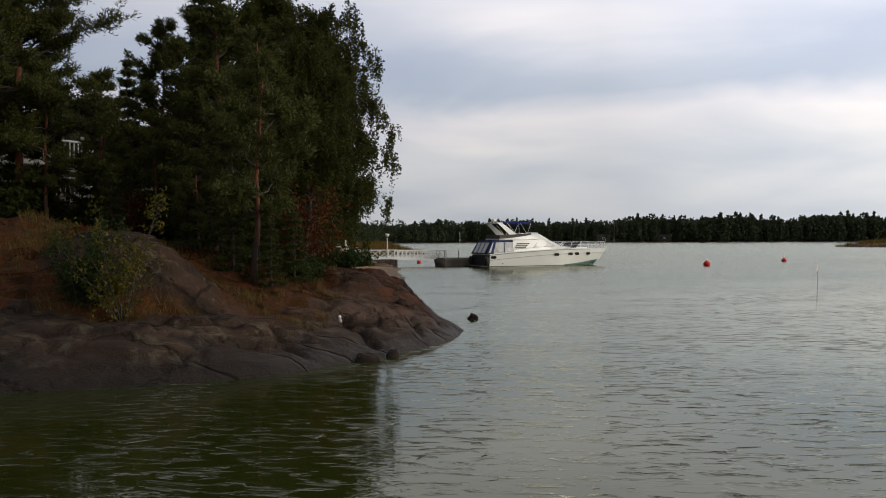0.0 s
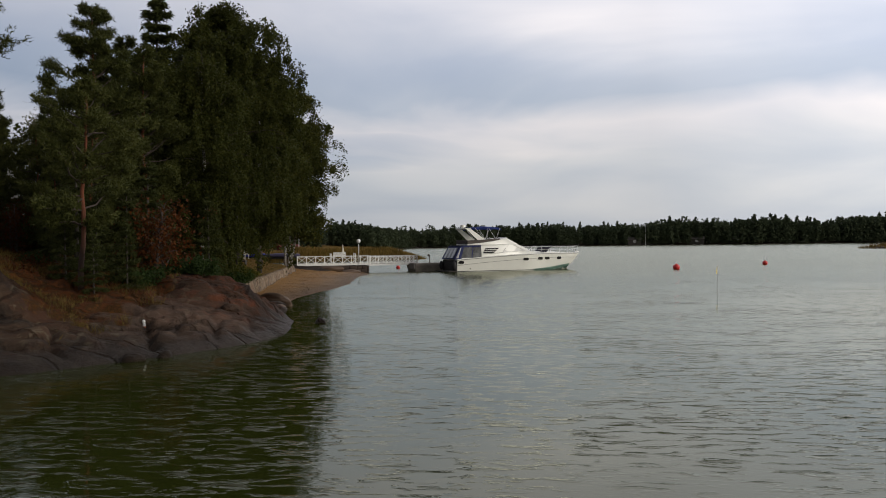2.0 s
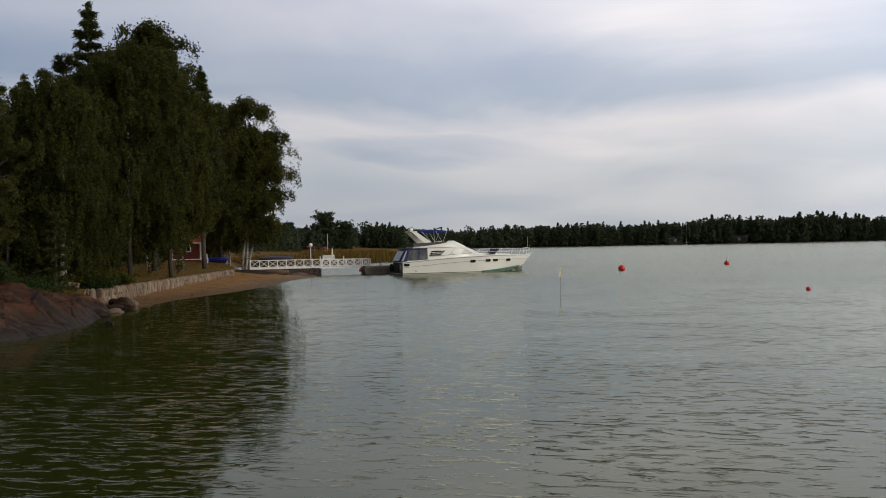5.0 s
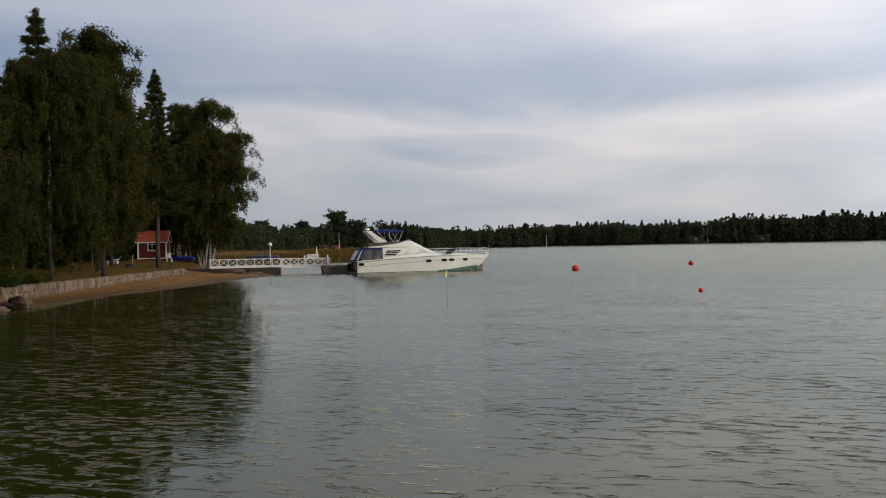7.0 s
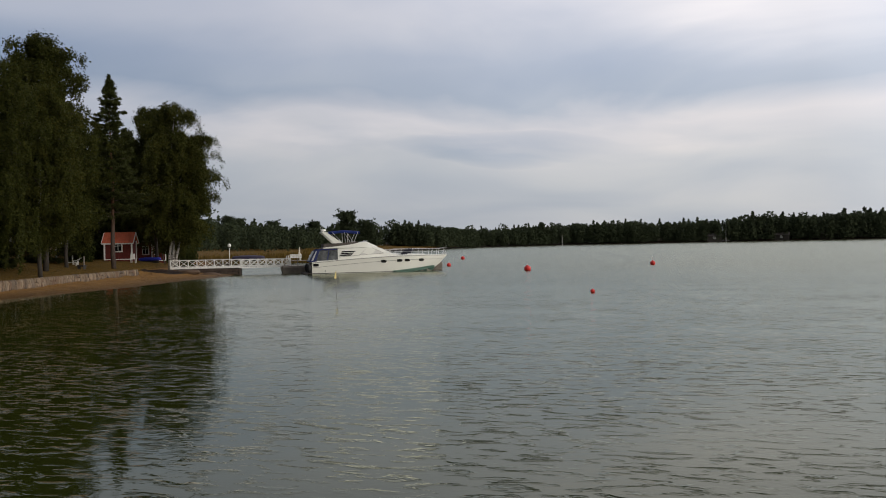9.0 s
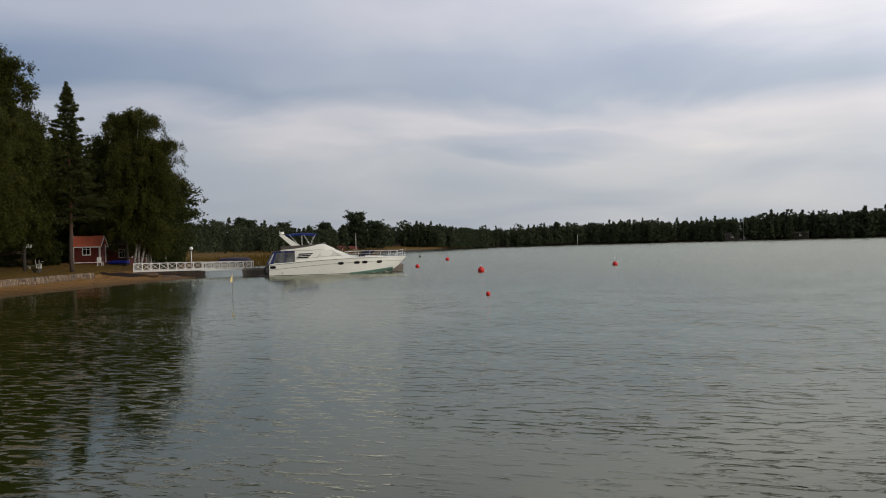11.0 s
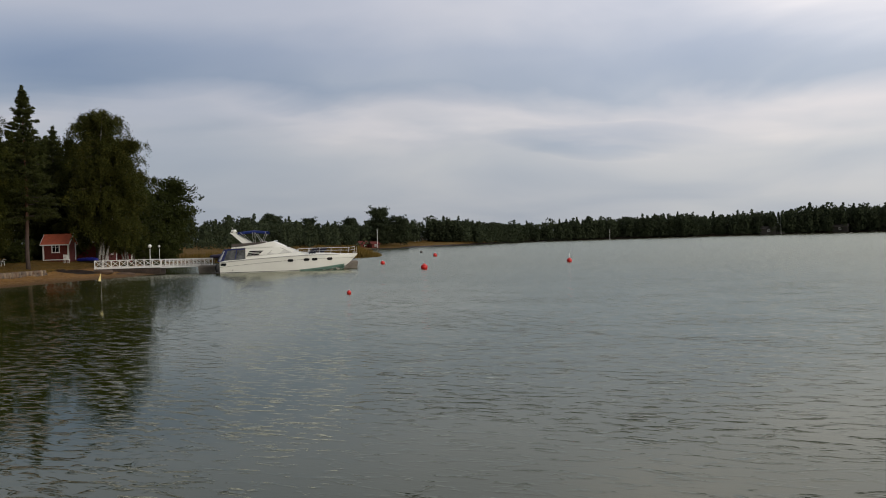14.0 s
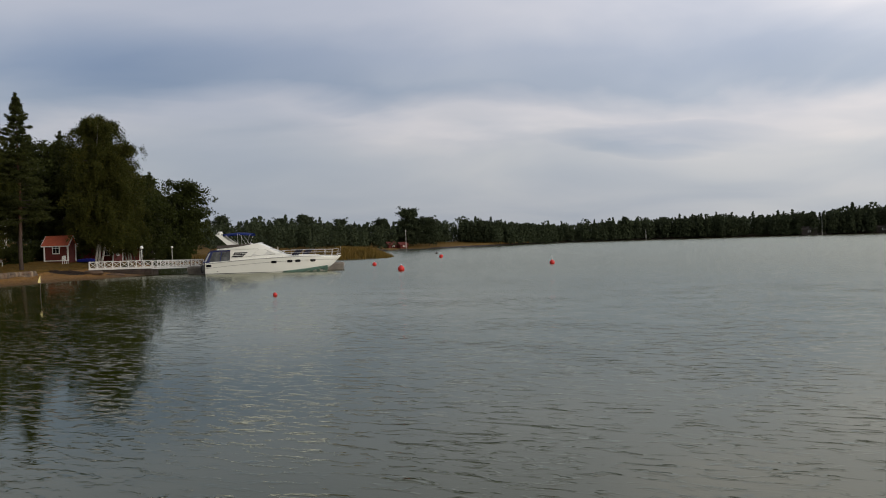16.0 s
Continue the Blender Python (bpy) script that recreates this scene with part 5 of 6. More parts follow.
    # forward windscreen panels on the rake
    for y0, y1 in ((-0.98, -0.36), (-0.30, 0.30), (0.36, 0.98)):
        bm = bmesh.new()
        a = [bm.verts.new(p) for p in ((8.25, y0, 2.31), (8.25, y1, 2.31), (7.12, y1, 2.86), (7.12, y0, 2.86))]
        bm.faces.new(a)
        r = bmesh.ops.extrude_face_region(bm, geom=bm.faces[:])
        bmesh.ops.translate(bm, vec=(0.02, 0, 0.035), verts=[e for e in r["geom"] if isinstance(e, bmesh.types.BMVert)])
        bmesh.ops.recalc_face_normals(bm, faces=bm.faces)
        part("windscreen", bm, gelcoat_grey, root, "windscreen under a pale cover")

    # flybridge
    bm = bmesh.new()
    loft(bm, [ring(1.25, 1.5, 1.5, 2.90, 3.06, 0.05), ring(2.6, 1.56, 1.54, 2.93, 3.18, 0.05), ring(4.1, 1.53, 1.46, 2.95, 3.40, 0.08), ring(5.0, 1.47, 1.34, 2.95, 3.58, 0.1),
              ring(5.75, 1.40, 1.20, 2.95, 3.70, 0.08), ring(6.2, 1.36, 1.14, 2.92, 3.46, 0.1), ring(6.95, 1.3, 1.05, 2.86, 3.04, 0.06)])
    part("flybridge", bm, gelcoat, root, "white flybridge moulding", True).modifiers.new("edge", "EDGE_SPLIT").split_angle = radians(28)
    for sgn in (1, -1):
        bm = bmesh.new()
        loft(bm, [[(x, sgn * w, z0), (x, sgn * (w + 0.03), z0), (x, sgn * (w + 0.01), z1), (x, sgn * (w - 0.02), z1)]
                  for x, w, z0, z1 in ((1.27, 1.46, 3.02, 3.48), (2.6, 1.50, 3.14, 3.53), (4.1, 1.43, 3.36, 3.62), (4.9, 1.33, 3.54, 3.68))])
        part("dodger", bm, brown_canvas, root, "brown canvas dodger round the flybridge")
    bm = bmesh.new()
    box(bm, (1.27, 0, 3.25), (0.03, 2.9, 0.46), bevel=0.01)
    part("dodger", bm, brown_canvas, root, "brown canvas dodger round the flybridge")
    bm = bmesh.new()
    tube(bm, [(5.75, -1.05, 3.78), (6.05, 0, 3.76), (5.75, 1.05, 3.78)], 0.025, None, 6)
    part("flybridge_screen_rail", bm, steel, root)
    # radar arch raked aft
    for sgn in (1, -1):
        bm = bmesh.new()
        loft(bm, [[(3.75, sgn * 1.40, 2.98), (2.75, sgn * 1.40, 2.98), (2.75, sgn * 1.50, 2.98), (3.75, sgn * 1.50, 2.98)], [(1.75, sgn * 1.22, 4.42), (1.15, sgn * 1.22, 4.50), (1.15, sgn * 1.32, 4.50), (1.75, sgn * 1.32, 4.42)]])
        part("radar_arch_leg", bm, gelcoat, root)
    bm = bmesh.new()
    box(bm, (1.42, 0, 4.49), (0.62, 2.62, 0.13), bevel=0.04)
    part("radar_arch_top", bm, gelcoat, root)
    bm = bmesh.new()
    tube(bm, [(1.4, 0, 4.54), (1.4, 0, 4.66)], 0.10, 0.08, 10)
    tube(bm, [(1.4, 0, 4.66), (1.4, 0, 4.72), (1.4, 0, 4.82), (1.4, 0, 4.88)], 0.30, 0.24, 16)
    part("radar_dome", bm, gelcoat, root)
    for y0, h in ((-1.0, 1.1), (0.9, 0.9)):
        bm = bmesh.new()
        tube(bm, [(1.30, y0, 4.5), (1.15, y0, 4.5 + h * 0.7)], 0.012, 0.006, 5)
        part("antenna", bm, white_paint, root)
    # bimini: arched cloth on bows
    bm = bmesh.new()
    grid = []
    for i in range(9):
        x = 1.90 + 3.20 * i / 8
        row = []
        for j in range(9):
            y0 = -1.3 + 2.6 * j / 8
            zt = 4.72 - 0.14 * ((i - 4) / 4) ** 2 - 0.10 * ((j - 4) / 4) ** 2 - (0.20 if j in (0, 8) else 0) + (0.02 if i % 4 == 0 else 0)
            row.append(bm.verts.new((x, y0, zt)))
        grid.append(row)
    for i in range(8):
        for j in range(8):
            bm.faces.new((grid[i][j], grid[i + 1][j], grid[i + 1][j + 1], grid[i][j + 1]))
    bmesh.ops.solidify(bm, geom=bm.faces, thickness=0.02)
    part("bimini", bm, navy, root, "royal blue bimini cloth", True)
    for sgn in (1, -1):
        for xa, xb in ((3.5, 2.2), (3.55, 3.5), (4.3, 4.9), (4.6, 3.7)):
            bm = bmesh.new()
            tube(bm, [(xa, sgn * 1.36, 3.05), (xb, sgn * 1.29, 4.52)], 0.018, None, 6)
            part("bimini_bow", bm, steel, root)
    bm = bmesh.new()
    box(bm, (4.6, 0.45, 3.45), (0.5, 0.9, 0.5), bevel=0.12)
    part("helm_seat", bm, gelcoat_grey, root)
    # cockpit enclosure: blue frame and clear panels
    for sgn in (1, -1):
        for nm, pts, mt, t in (("canopy_panel", [(-0.25, 1.38), (0.50, 1.38), (0.95, 2.82), (0.45, 2.76)], canopy_canvas, 0.03),
                               ("canopy_window", [(-0.08, 1.50), (0.14, 1.50), (0.56, 2.62), (0.46, 2.62)], pale_vinyl, 0.04),
                               ("canopy_window", [(0.45, 1.52), (1.55, 1.52), (1.75, 2.66), (0.85, 2.66)], clear_vinyl, 0.04),
                               ("canopy_window", [(1.65, 1.52), (2.62, 1.52), (2.68, 2.66), (1.85, 2.66)], clear_vinyl, 0.04),
                               ("canopy_panel", [(0.5, 1.40), (2.7, 1.46), (2.7, 1.53), (0.5, 1.50)], gelcoat_grey, 0.03),
                               ("canopy_panel", [(0.86, 2.70), (2.7, 2.72), (2.7, 2.86), (0.95, 2.84)], canopy_canvas, 0.03),
                               ("canopy_panel", [(1.55, 1.5), (1.66, 1.5), (1.87, 2.7), (1.75, 2.7)], canopy_canvas, 0.03)):
            bm = bmesh.new()
            vs = [bm.verts.new((x, sgn * (1.78 - 0.18 * (z - 1.36)), z)) for x, z in pts]
            bm.faces.new(vs)
            r = bmesh.ops.extrude_face_region(bm, geom=bm.faces[:])
            bmesh.ops.translate(bm, vec=(0, sgn * t, 0), verts=[e for e in r["geom"] if isinstance(e, bmesh.types.BMVert)])
            bmesh.ops.recalc_face_normals(bm, faces=bm.faces)
            part(nm, bm, mt, root, "blue canvas" if mt is canopy_canvas else "white canopy coaming" if mt is gelcoat_grey else "clear vinyl window")
    bm = bmesh.new()
    loft(bm, [[(-0.25, -1.75, 1.38), (-0.25, 1.75, 1.38), (-0.20, 1.75, 1.38), (-0.20, -1.75, 1.38)], [(0.45, -1.5, 2.78), (0.45, 1.5, 2.78), (0.50, 1.5, 2.78), (0.50, -1.5, 2.78)]])
    part("canopy_back", bm, canopy_canvas, root, "blue canvas")
    for y0 in (-0.85, 0.0, 0.85):
        bm = bmesh.new()
        loft(bm, [[(-0.20, y0 - 0.33, 1.52), (-0.20, y0 + 0.33, 1.52), (-0.14, y0 + 0.33, 1.52), (-0.14, y0 - 0.33, 1.52)], [(0.33, y0 - 0.33, 2.60), (0.33, y0 + 0.33, 2.60), (0.39, y0 + 0.33, 2.60), (0.39, y0 - 0.33, 2.60)]])
        bmesh.ops.translate(bm, vec=(-0.05, 0, 0), verts=bm.verts)
        part("canopy_window", bm, pale_vinyl, root, "milky vinyl window")
    bm = bmesh.new()
    box(bm, (1.6, 0, 2.85), (2.3, 3.0, 0.05), bevel=0.02)
    part("canopy_roof", bm, canopy_canvas, root, "blue canvas")
    # bow rail
    for sgn in (1, -1):
        stations = [(8.1, 0.0), (9.3, 0.0), (10.5, 0.0), (11.7, 0.0), (12.8, 0.0), (13.6, 0.0), (14.25, 0.0)]
        for dz, r in ((0.66, 0.024), (0.36, 0.014)):
            bm = bmesh.new()
            pts = [(x + 0.16 * dz, sgn * max(0.06, beam(x) * 0.90), sheer(x) + dz + 0.10 * (x > 14)) for x, _ in stations]
            if dz > 0.5:
                pts = [(7.6, sgn * beam(7.6) * 0.92, sheer(7.6) + 0.1)] + pts
            tube(bm, pts, r, None, 6)
            part("handrail", bm, steel, root)
        for x, _ in stations:
            bm = bmesh.new()
            y0 = sgn * max(0.06, beam(x) * 0.90)
            tube(bm, [(x, y0, sheer(x) - 0.02), (x + 0.10, y0, sheer(x) + 0.66)], 0.020, None, 6)
            part("stanchion", bm, steel, root)
        # fenders standing in racks on the side deck
        for x0 in ((9.75, 10.0, 10.25) if sgn < 0 else (10.6, 10.85, 11.1)):
            bm = bmesh.new()
            y0 = sgn * beam(x0) * 0.84
            tube(bm, [(x0 - 0.32, y0, sheer(x0) + 0.10), (x0 - 0.27, y0, sheer(x0) + 0.16), (x0 + 0.18, y0, sheer(x0) + 0.62), (x0 + 0.24, y0, sheer(x0) + 0.68)], 0.115, 0.10, 10)
            part("fender", bm, navy_fender, root, "dark blue fender in a deck rack", True)
    bm = bmesh.new()
    box(bm, (14.35, 0, 1.95), (0.5, 0.36, 0.07), bevel=0.02)
    part("bow_roller", bm, steel, root)
    bm = bmesh.new()
    tube(bm, [(14.5, 0, 1.97), (14.62, 0, 2.86)], 0.015, 0.01, 6)
    part("jackstaff", bm, steel, root)
    bm = bmesh.new()
    box(bm, (1.35, -beam(1.35) * 0.985 - 0.005, 0.42), (0.12, 0.02, 0.08))
    part("exhaust_outlet", bm, dark_glass, root)
    # the house and the flybridge sit low over the deck
    low = {"deckhouse", "flybridge", "dodger", "saloon_window", "slat", "side_windscreen", "seam", "bridge_edge", "windscreen", "flybridge_screen_rail", "canopy_panel", "canopy_window", "canopy_back", "canopy_roof", "helm_seat"}
    for ob in root.children:
        if ob.name.split(".")[0] in low:
            for v in ob.data.vertices:
                v.co.z = v.co.z if v.co.z < 2.0 else 2.0 + (v.co.z - 2.0) * 0.87
    return root


BOAT = pose(-0.83, 93.6, -0.08, 0, 0, 30.0)
motor_yacht(BOAT @ Matrix.Diagonal((1.03, 1.0, 1.0, 1)))


# ---- jetty, gangway and pontoon ----
def span(a, b2):
    a, b2 = Vector(a), Vector(b2)
    d = b2 - a
    return a, d.length, math.degrees(math.atan2(d.y, d.x))


def cross_fence(a, b2, panels, h, label, mat=None):
    """A railing of posts, two rails and crossed braces between two points at deck height."""
    p, ln, rz = span(a, b2)
    drop = b2[2] - a[2]
    root = thing("railing", label, "railing", pose(a[0], a[1], a[2], 0, 0, rz))
    w = ln / panels
    at = lambda i: drop * i / panels
    for i in range(panels + 1):
        bm = bmesh.new()
        box(bm, (i * w, 0, h / 2 + at(i)), (0.10, 0.10, h + 0.06), bevel=0.012)
        part("post", bm, white_paint, root)
    for i in range(panels):
        for z, t in ((h - 0.03, 0.09), (0.08, 0.07)):
            bm = bmesh.new()
            loft(bm, [[(i * w + 0.05, -0.025, at(i) + z - t / 2), (i * w + 0.05, 0.025, at(i) + z - t / 2), (i * w + 0.05, 0.025, at(i) + z + t / 2), (i * w + 0.05, -0.025, at(i) + z + t / 2)],
                      [((i + 1) * w - 0.05, -0.025, at(i + 1) + z - t / 2), ((i + 1) * w - 0.05, 0.025, at(i + 1) + z - t / 2), ((i + 1) * w - 0.05, 0.025, at(i + 1) + z + t / 2), ((i + 1) * w - 0.05, -0.025, at(i + 1) + z + t / 2)]])
            part("rail", bm, white_paint, root)
        for (z0, z1, y0) in ((0.12, h - 0.08, 0.02), (h - 0.08, 0.12, -0.02)):
            bm = bmesh.new()
            tube(bm, [(i * w + 0.05, y0, at(i) + z0), ((i + 1) * w - 0.05, y0, at(i + 1) + z1)], 0.035, None, 4)
            part("brace", bm, white_paint, root)
    return root


JA, JB = (-16.05, 90.3, 0.95), (-9.35, 93.55, 0.95)
p, ln, rz = span(JA, JB)
jetty = thing("jetty", "stone-filled jetty with a white-edged deck", "jetty", pose(JA[0], JA[1], 0, 0, 0, rz))
rng = np.random.default_rng(5)
for r0 in range(3):
    x = 0.0
    while x < ln - 0.2:
        w = min(rng.uniform(0.45, 0.95), ln - x)
        if w > 0.15:
            bm = bmesh.new()
            box(bm, (x + w / 2, 0.10 + rng.uniform(-0.04, 0.04), -0.12 + r0 * 0.33), (w - 0.03, 0.55, 0.31), bevel=0.05)
            part("stone", bm, stone_grey, jetty)
        x += w
for k in range(3):
    bm = bmesh.new()
    box(bm, (ln - 0.22, 0.7 + 0.62 * k, 0.21), (0.5, 0.58, 0.96), bevel=0.06)
    part("stone", bm, stone_grey, jetty)
bm = bmesh.new()
box(bm, (ln / 2, 1.35, 0.2), (ln - 0.6, 1.9, 1.1))
part("fill", bm, stone_grey, jetty)
for k in range(11):
    bm = bmesh.new()
    box(bm, (ln / 2, 0.05 + k * 0.22, 0.86), (ln, 0.2, 0.06), bevel=0.008)
    part("deck_board", bm, grey_wood, jetty)
bm = bmesh.new()
box(bm, (ln / 2, -0.12, 0.86), (ln + 0.1, 0.06, 0.18), bevel=0.01)
part("edge_beam", bm, white_paint, jetty, "white edge beam")
cross_fence((JA[0], JA[1], 0.92), (JB[0], JB[1], 0.92), 8, 0.82, "white wooden railing with crossed braces on the jetty")
WB = (-4.8, 96.5, 0.82)
p, ln2, rz2 = span(JB, WB)
walkway = thing("gangway_bridge", "wooden gangway bridge from the jetty to the pontoon", "walkway", pose(JB[0], JB[1], 0, 0, 0, rz2))
for k in range(24):
    bm = bmesh.new()
    box(bm, ((k + 0.5) * ln2 / 24, 0.75, 0.84), (ln2 / 24 - 0.02, 1.5, 0.05), bevel=0.006)
    part("plank", bm, grey_wood, walkway)
for y0 in (-0.02, 1.52):
    bm = bmesh.new()
    box(bm, (ln2 / 2, y0, 0.78), (ln2, 0.07, 0.16))
    part("stringer", bm, white_paint, walkway)
cross_fence((JB[0] + 0.12, JB[1] + 0.05, 0.88), (WB[0], WB[1], 0.84), 6, 0.80, "white wooden railing with crossed braces on the gangway")
cross_fence((JB[0] - 0.5, JB[1] + 1.45, 0.88), (WB[0] - 0.6, WB[1] + 1.4, 0.84), 6, 0.80, "white wooden railing with crossed braces on the gangway")

pont = thing("pontoon", "weathered concrete floating pontoon with dark fender boards", "pontoon", BOAT @ pose(0, 3.75, 0))
for k in range(4):
    bm = bmesh.new()
    box(bm, (-2.9 + 2.25 + k * 4.5, 0, 0.28), (4.46, 2.4, 1.32), bevel=0.04)
    part("float", bm, pontoon_side, pont)
for sgn in (-1, 1):
    bm = bmesh.new()
    box(bm, (6.1, sgn * 1.25, 0.80), (17.9, 0.08, 0.18), bevel=0.01)
    part("fender_board", bm, grey_wood, pont)
for x in (-2.94, 15.14):
    bm = bmesh.new()
    box(bm, (x, 0, 0.62), (0.08, 2.3, 0.5), bevel=0.01)
    part("end_board", bm, grey_wood, pont)
for k, (x, y0) in enumerate(((-2.6, -0.95), (-1.2, -0.95), (-2.6, 0.95), (3.0, 0.95), (9.0, 0.95), (13.5, -0.95))):
    bm = bmesh.new()
    tube(bm, [(x, y0, 0.9), (x, y0, 1.75 if k < 2 else 1.3)], 0.045, None, 8)
    part("post", bm, grey_wood, pont)


# ---- globe lamps ----
def globe_lamp(h):
    root = thing("globe_lamp", "white globe lamp on a slender white post", "lamp", group="globe lamps along the shore")
    bm = bmesh.new()
    tube(bm, [(0, 0, -0.1), (0, 0, h - 0.42)], 0.045, 0.035, 10)
    part("pole", bm, white_paint, root, smooth=True)
    bm = bmesh.new()
    tube(bm, [(0, 0, h - 0.46), (0, 0, h - 0.36)], 0.07, 0.09, 10)
    part("collar", bm, dark_wood, root)
    bm = bmesh.new()
    ball(bm, (0, 0, h - 0.2), 0.21, 3)
    part("globe", bm, globe_mat, root, "opal glass globe", True)
    return root


lamp0 = globe_lamp(2.55)
lamp0.matrix_basis = pose(-11.6, 55.1, zat(-11.6, 55.1))
copy_thing(lamp0, pose(-17.1, 71.5, zat(-17.1, 71.5)))
copy_thing(lamp0, pose(-10.3, 92.95, 0.9))
copy_thing(lamp0, pose(-42.7, 132.4, 0.75))
copy_thing(lamp0, pose(-38.7, 124.1, 0.8))


# ---- red cottage and the buildings behind ----
def gable_house(name, label, m, L, W, H, ridge, wall_mat, roof_mat, windows=(), doors=(), trim=True, tiles=0):
    """L along x (eaves side faces -y), W along y; windows and doors: (face, along, sill, width, height)."""
    root = thing(name, label, "house", m)
    bm = bmesh.new()
    ring0 = [(-L / 2, -W / 2, -0.4), (-L / 2, W / 2, -0.4), (-L / 2, W / 2, H), (-L / 2, 0, H + ridge), (-L / 2, -W / 2, H)]
    loft(bm, [ring0, [(L / 2, y, z) for _, y, z in ring0]])
    part("wall", bm, wall_mat, root)
    k = int(L / 0.28)
    if L < 5:
        for i in range(k + 1):
            x = -L / 2 + 0.1 + (L - 0.2) * i / k
            for y0 in (-W / 2 - 0.011,):
                bm = bmesh.new()
                box(bm, (x, y0, H / 2), (0.05, 0.02, H - 0.02))
                part("batten", bm, wall_mat, root)
    sl = math.atan2(ridge, W / 2)
    ov = 0.28
    for sgn in (-1, 1):
        e = (W / 2 + ov) / math.cos(sl)
        mm = Matrix.Translation((0, 0, H + ridge + 0.05)) @ Matrix.Rotation(-sgn * sl, 4, "X") if sgn > 0 else Matrix.Translation((0, 0, H + ridge + 0.05)) @ Matrix.Rotation(sl, 4, "X")
        bm = bmesh.new()
        box(bm, (0, sgn * e / 2, 0), (L + 2 * ov, e, 0.06), m=mm)
        roof = part("roof", bm, roof_mat, root)
        if tiles:
            nr, nc = tiles, int((L + 2 * ov) / 0.26)
            bm = bmesh.new()
            for r in range(nr):
                y0 = sgn * (e * (r + 0.5) / nr)
                for c in range(nc):
                    x0 = -L / 2 - ov + (c + 0.5) * (L + 2 * ov) / nc
                    box(bm, (x0, y0, 0.055), (0.20, e / nr * 1.05, 0.05), m=mm)
            part("tiling", bm, roof_mat, roof)
        if trim:
            bm = bmesh.new()
            yb = sgn * (W / 2 + ov)
            box(bm, (0, yb, H - ov * ridge / (W / 2) + 0.0), (L + 2 * ov, 0.05, 0.14))
            part("eaves_board", bm, white_paint, root)
    if trim:
        for sx in (-1, 1):
            for sgn in (-1, 1):
                bm = bmesh.new()
                box(bm, (sx * (L / 2 + 0.012), sgn * (W / 2 + 0.012), H / 2), (0.16, 0.16, H), bevel=0.01)
                part("corner_board", bm, white_paint, root)
                a = Vector((sx * (L / 2 + ov), 0, H + ridge + 0.04))
                b2 = Vector((sx * (L / 2 + ov), sgn * (W / 2 + ov), H - ov * ridge / (W / 2) + 0.04))
                bm = bmesh.new()
                tube(bm, [a, b2], 0.07, None, 4)
                part("bargeboard", bm, white_paint, root)
        bm = bmesh.new()
        box(bm, (0, -W / 2 - 0.02, 0.06), (L, 0.05, 0.10))
        part("sill_board", bm, white_paint, root)
    faces = {"front": (0, -W / 2, 0), "right": (L / 2, 0, 90), "back": (0, W / 2, 180), "left": (-L / 2, 0, -90)}
    for face, u, z0, w, h in windows:
        fx, fy, fr = faces[face]
        mm = Matrix.Translation((fx, fy, 0)) @ Matrix.Rotation(radians(fr), 4, "Z")
        bm = bmesh.new()
        box(bm, (u, -0.015, z0 + h / 2), (w - 0.06, 0.03, h - 0.06), m=mm)
        win = part("window", bm, dark_glass, root)
        for cx0, cz0, sx, sz in ((u, z0, w + 0.14, 0.12), (u, z0 + h, w + 0.14, 0.12), (u - w / 2, z0 + h / 2, 0.12, h), (u + w / 2, z0 + h / 2, 0.12, h)):
            bm = bmesh.new()
            box(bm, (cx0, -0.03, cz0), (sx, 0.06, sz), m=mm)
            part("frame", bm, white_paint, win, "white window frame")
        for cx0, cz0, sx, sz in ((u, z0 + h / 2, 0.05, h), (u, z0 + h * 0.66, w, 0.045)):
            bm = bmesh.new()
            box(bm, (cx0, -0.028, cz0), (sx, 0.04, sz), m=mm)
            part("glazing_bar", bm, white_paint, win)
    for face, u, w, h in doors:
        fx, fy, fr = faces[face]
        mm = Matrix.Translation((fx, fy, 0)) @ Matrix.Rotation(radians(fr), 4, "Z")
        bm = bmesh.new()
        box(bm, (u, -0.03, h / 2), (w, 0.06, h), m=mm, bevel=0.01)
        dr = part("door", bm, white_paint, root, "white boarded door")
        bm = bmesh.new()
        box(bm, (u + w * 0.36, -0.08, h * 0.48), (0.04, 0.05, 0.12), m=mm)
        part("handle", bm, steel, dr)
    return root


gable_house("cottage", "small red wooden cottage with white trim and a red tiled roof", pose(-25.3, 94.1, zat(-25.2, 93.2) + 0.12, 0, 0, 21), 3.05, 1.9, 2.15, 0.95, falun_red, roof_red,
            [("front", 0.0, 0.95, 0.9, 1.0)], tiles=9)
gable_house("boat_shed", "larger red wooden house with white window frames behind birches", pose(-33.6, 108.0, zat(-31.5, 106), 0, 0, 25), 5.4, 3.6, 2.8, 0.9, falun_red, roof_dark,
            [("front", 1.9, 0.9, 0.8, 1.1), ("right", 0.0, 0.9, 0.8, 1.1)])
gable_house("red_cabin", "red cabin with white gable boards among trees", pose(-37.5, 117.0, zat(-37.5, 117), 0, 0, 40), 4.2, 3.4, 2.2, 1.4, falun_red, roof_dark, [("right", 0.0, 0.9, 0.7, 0.9)])


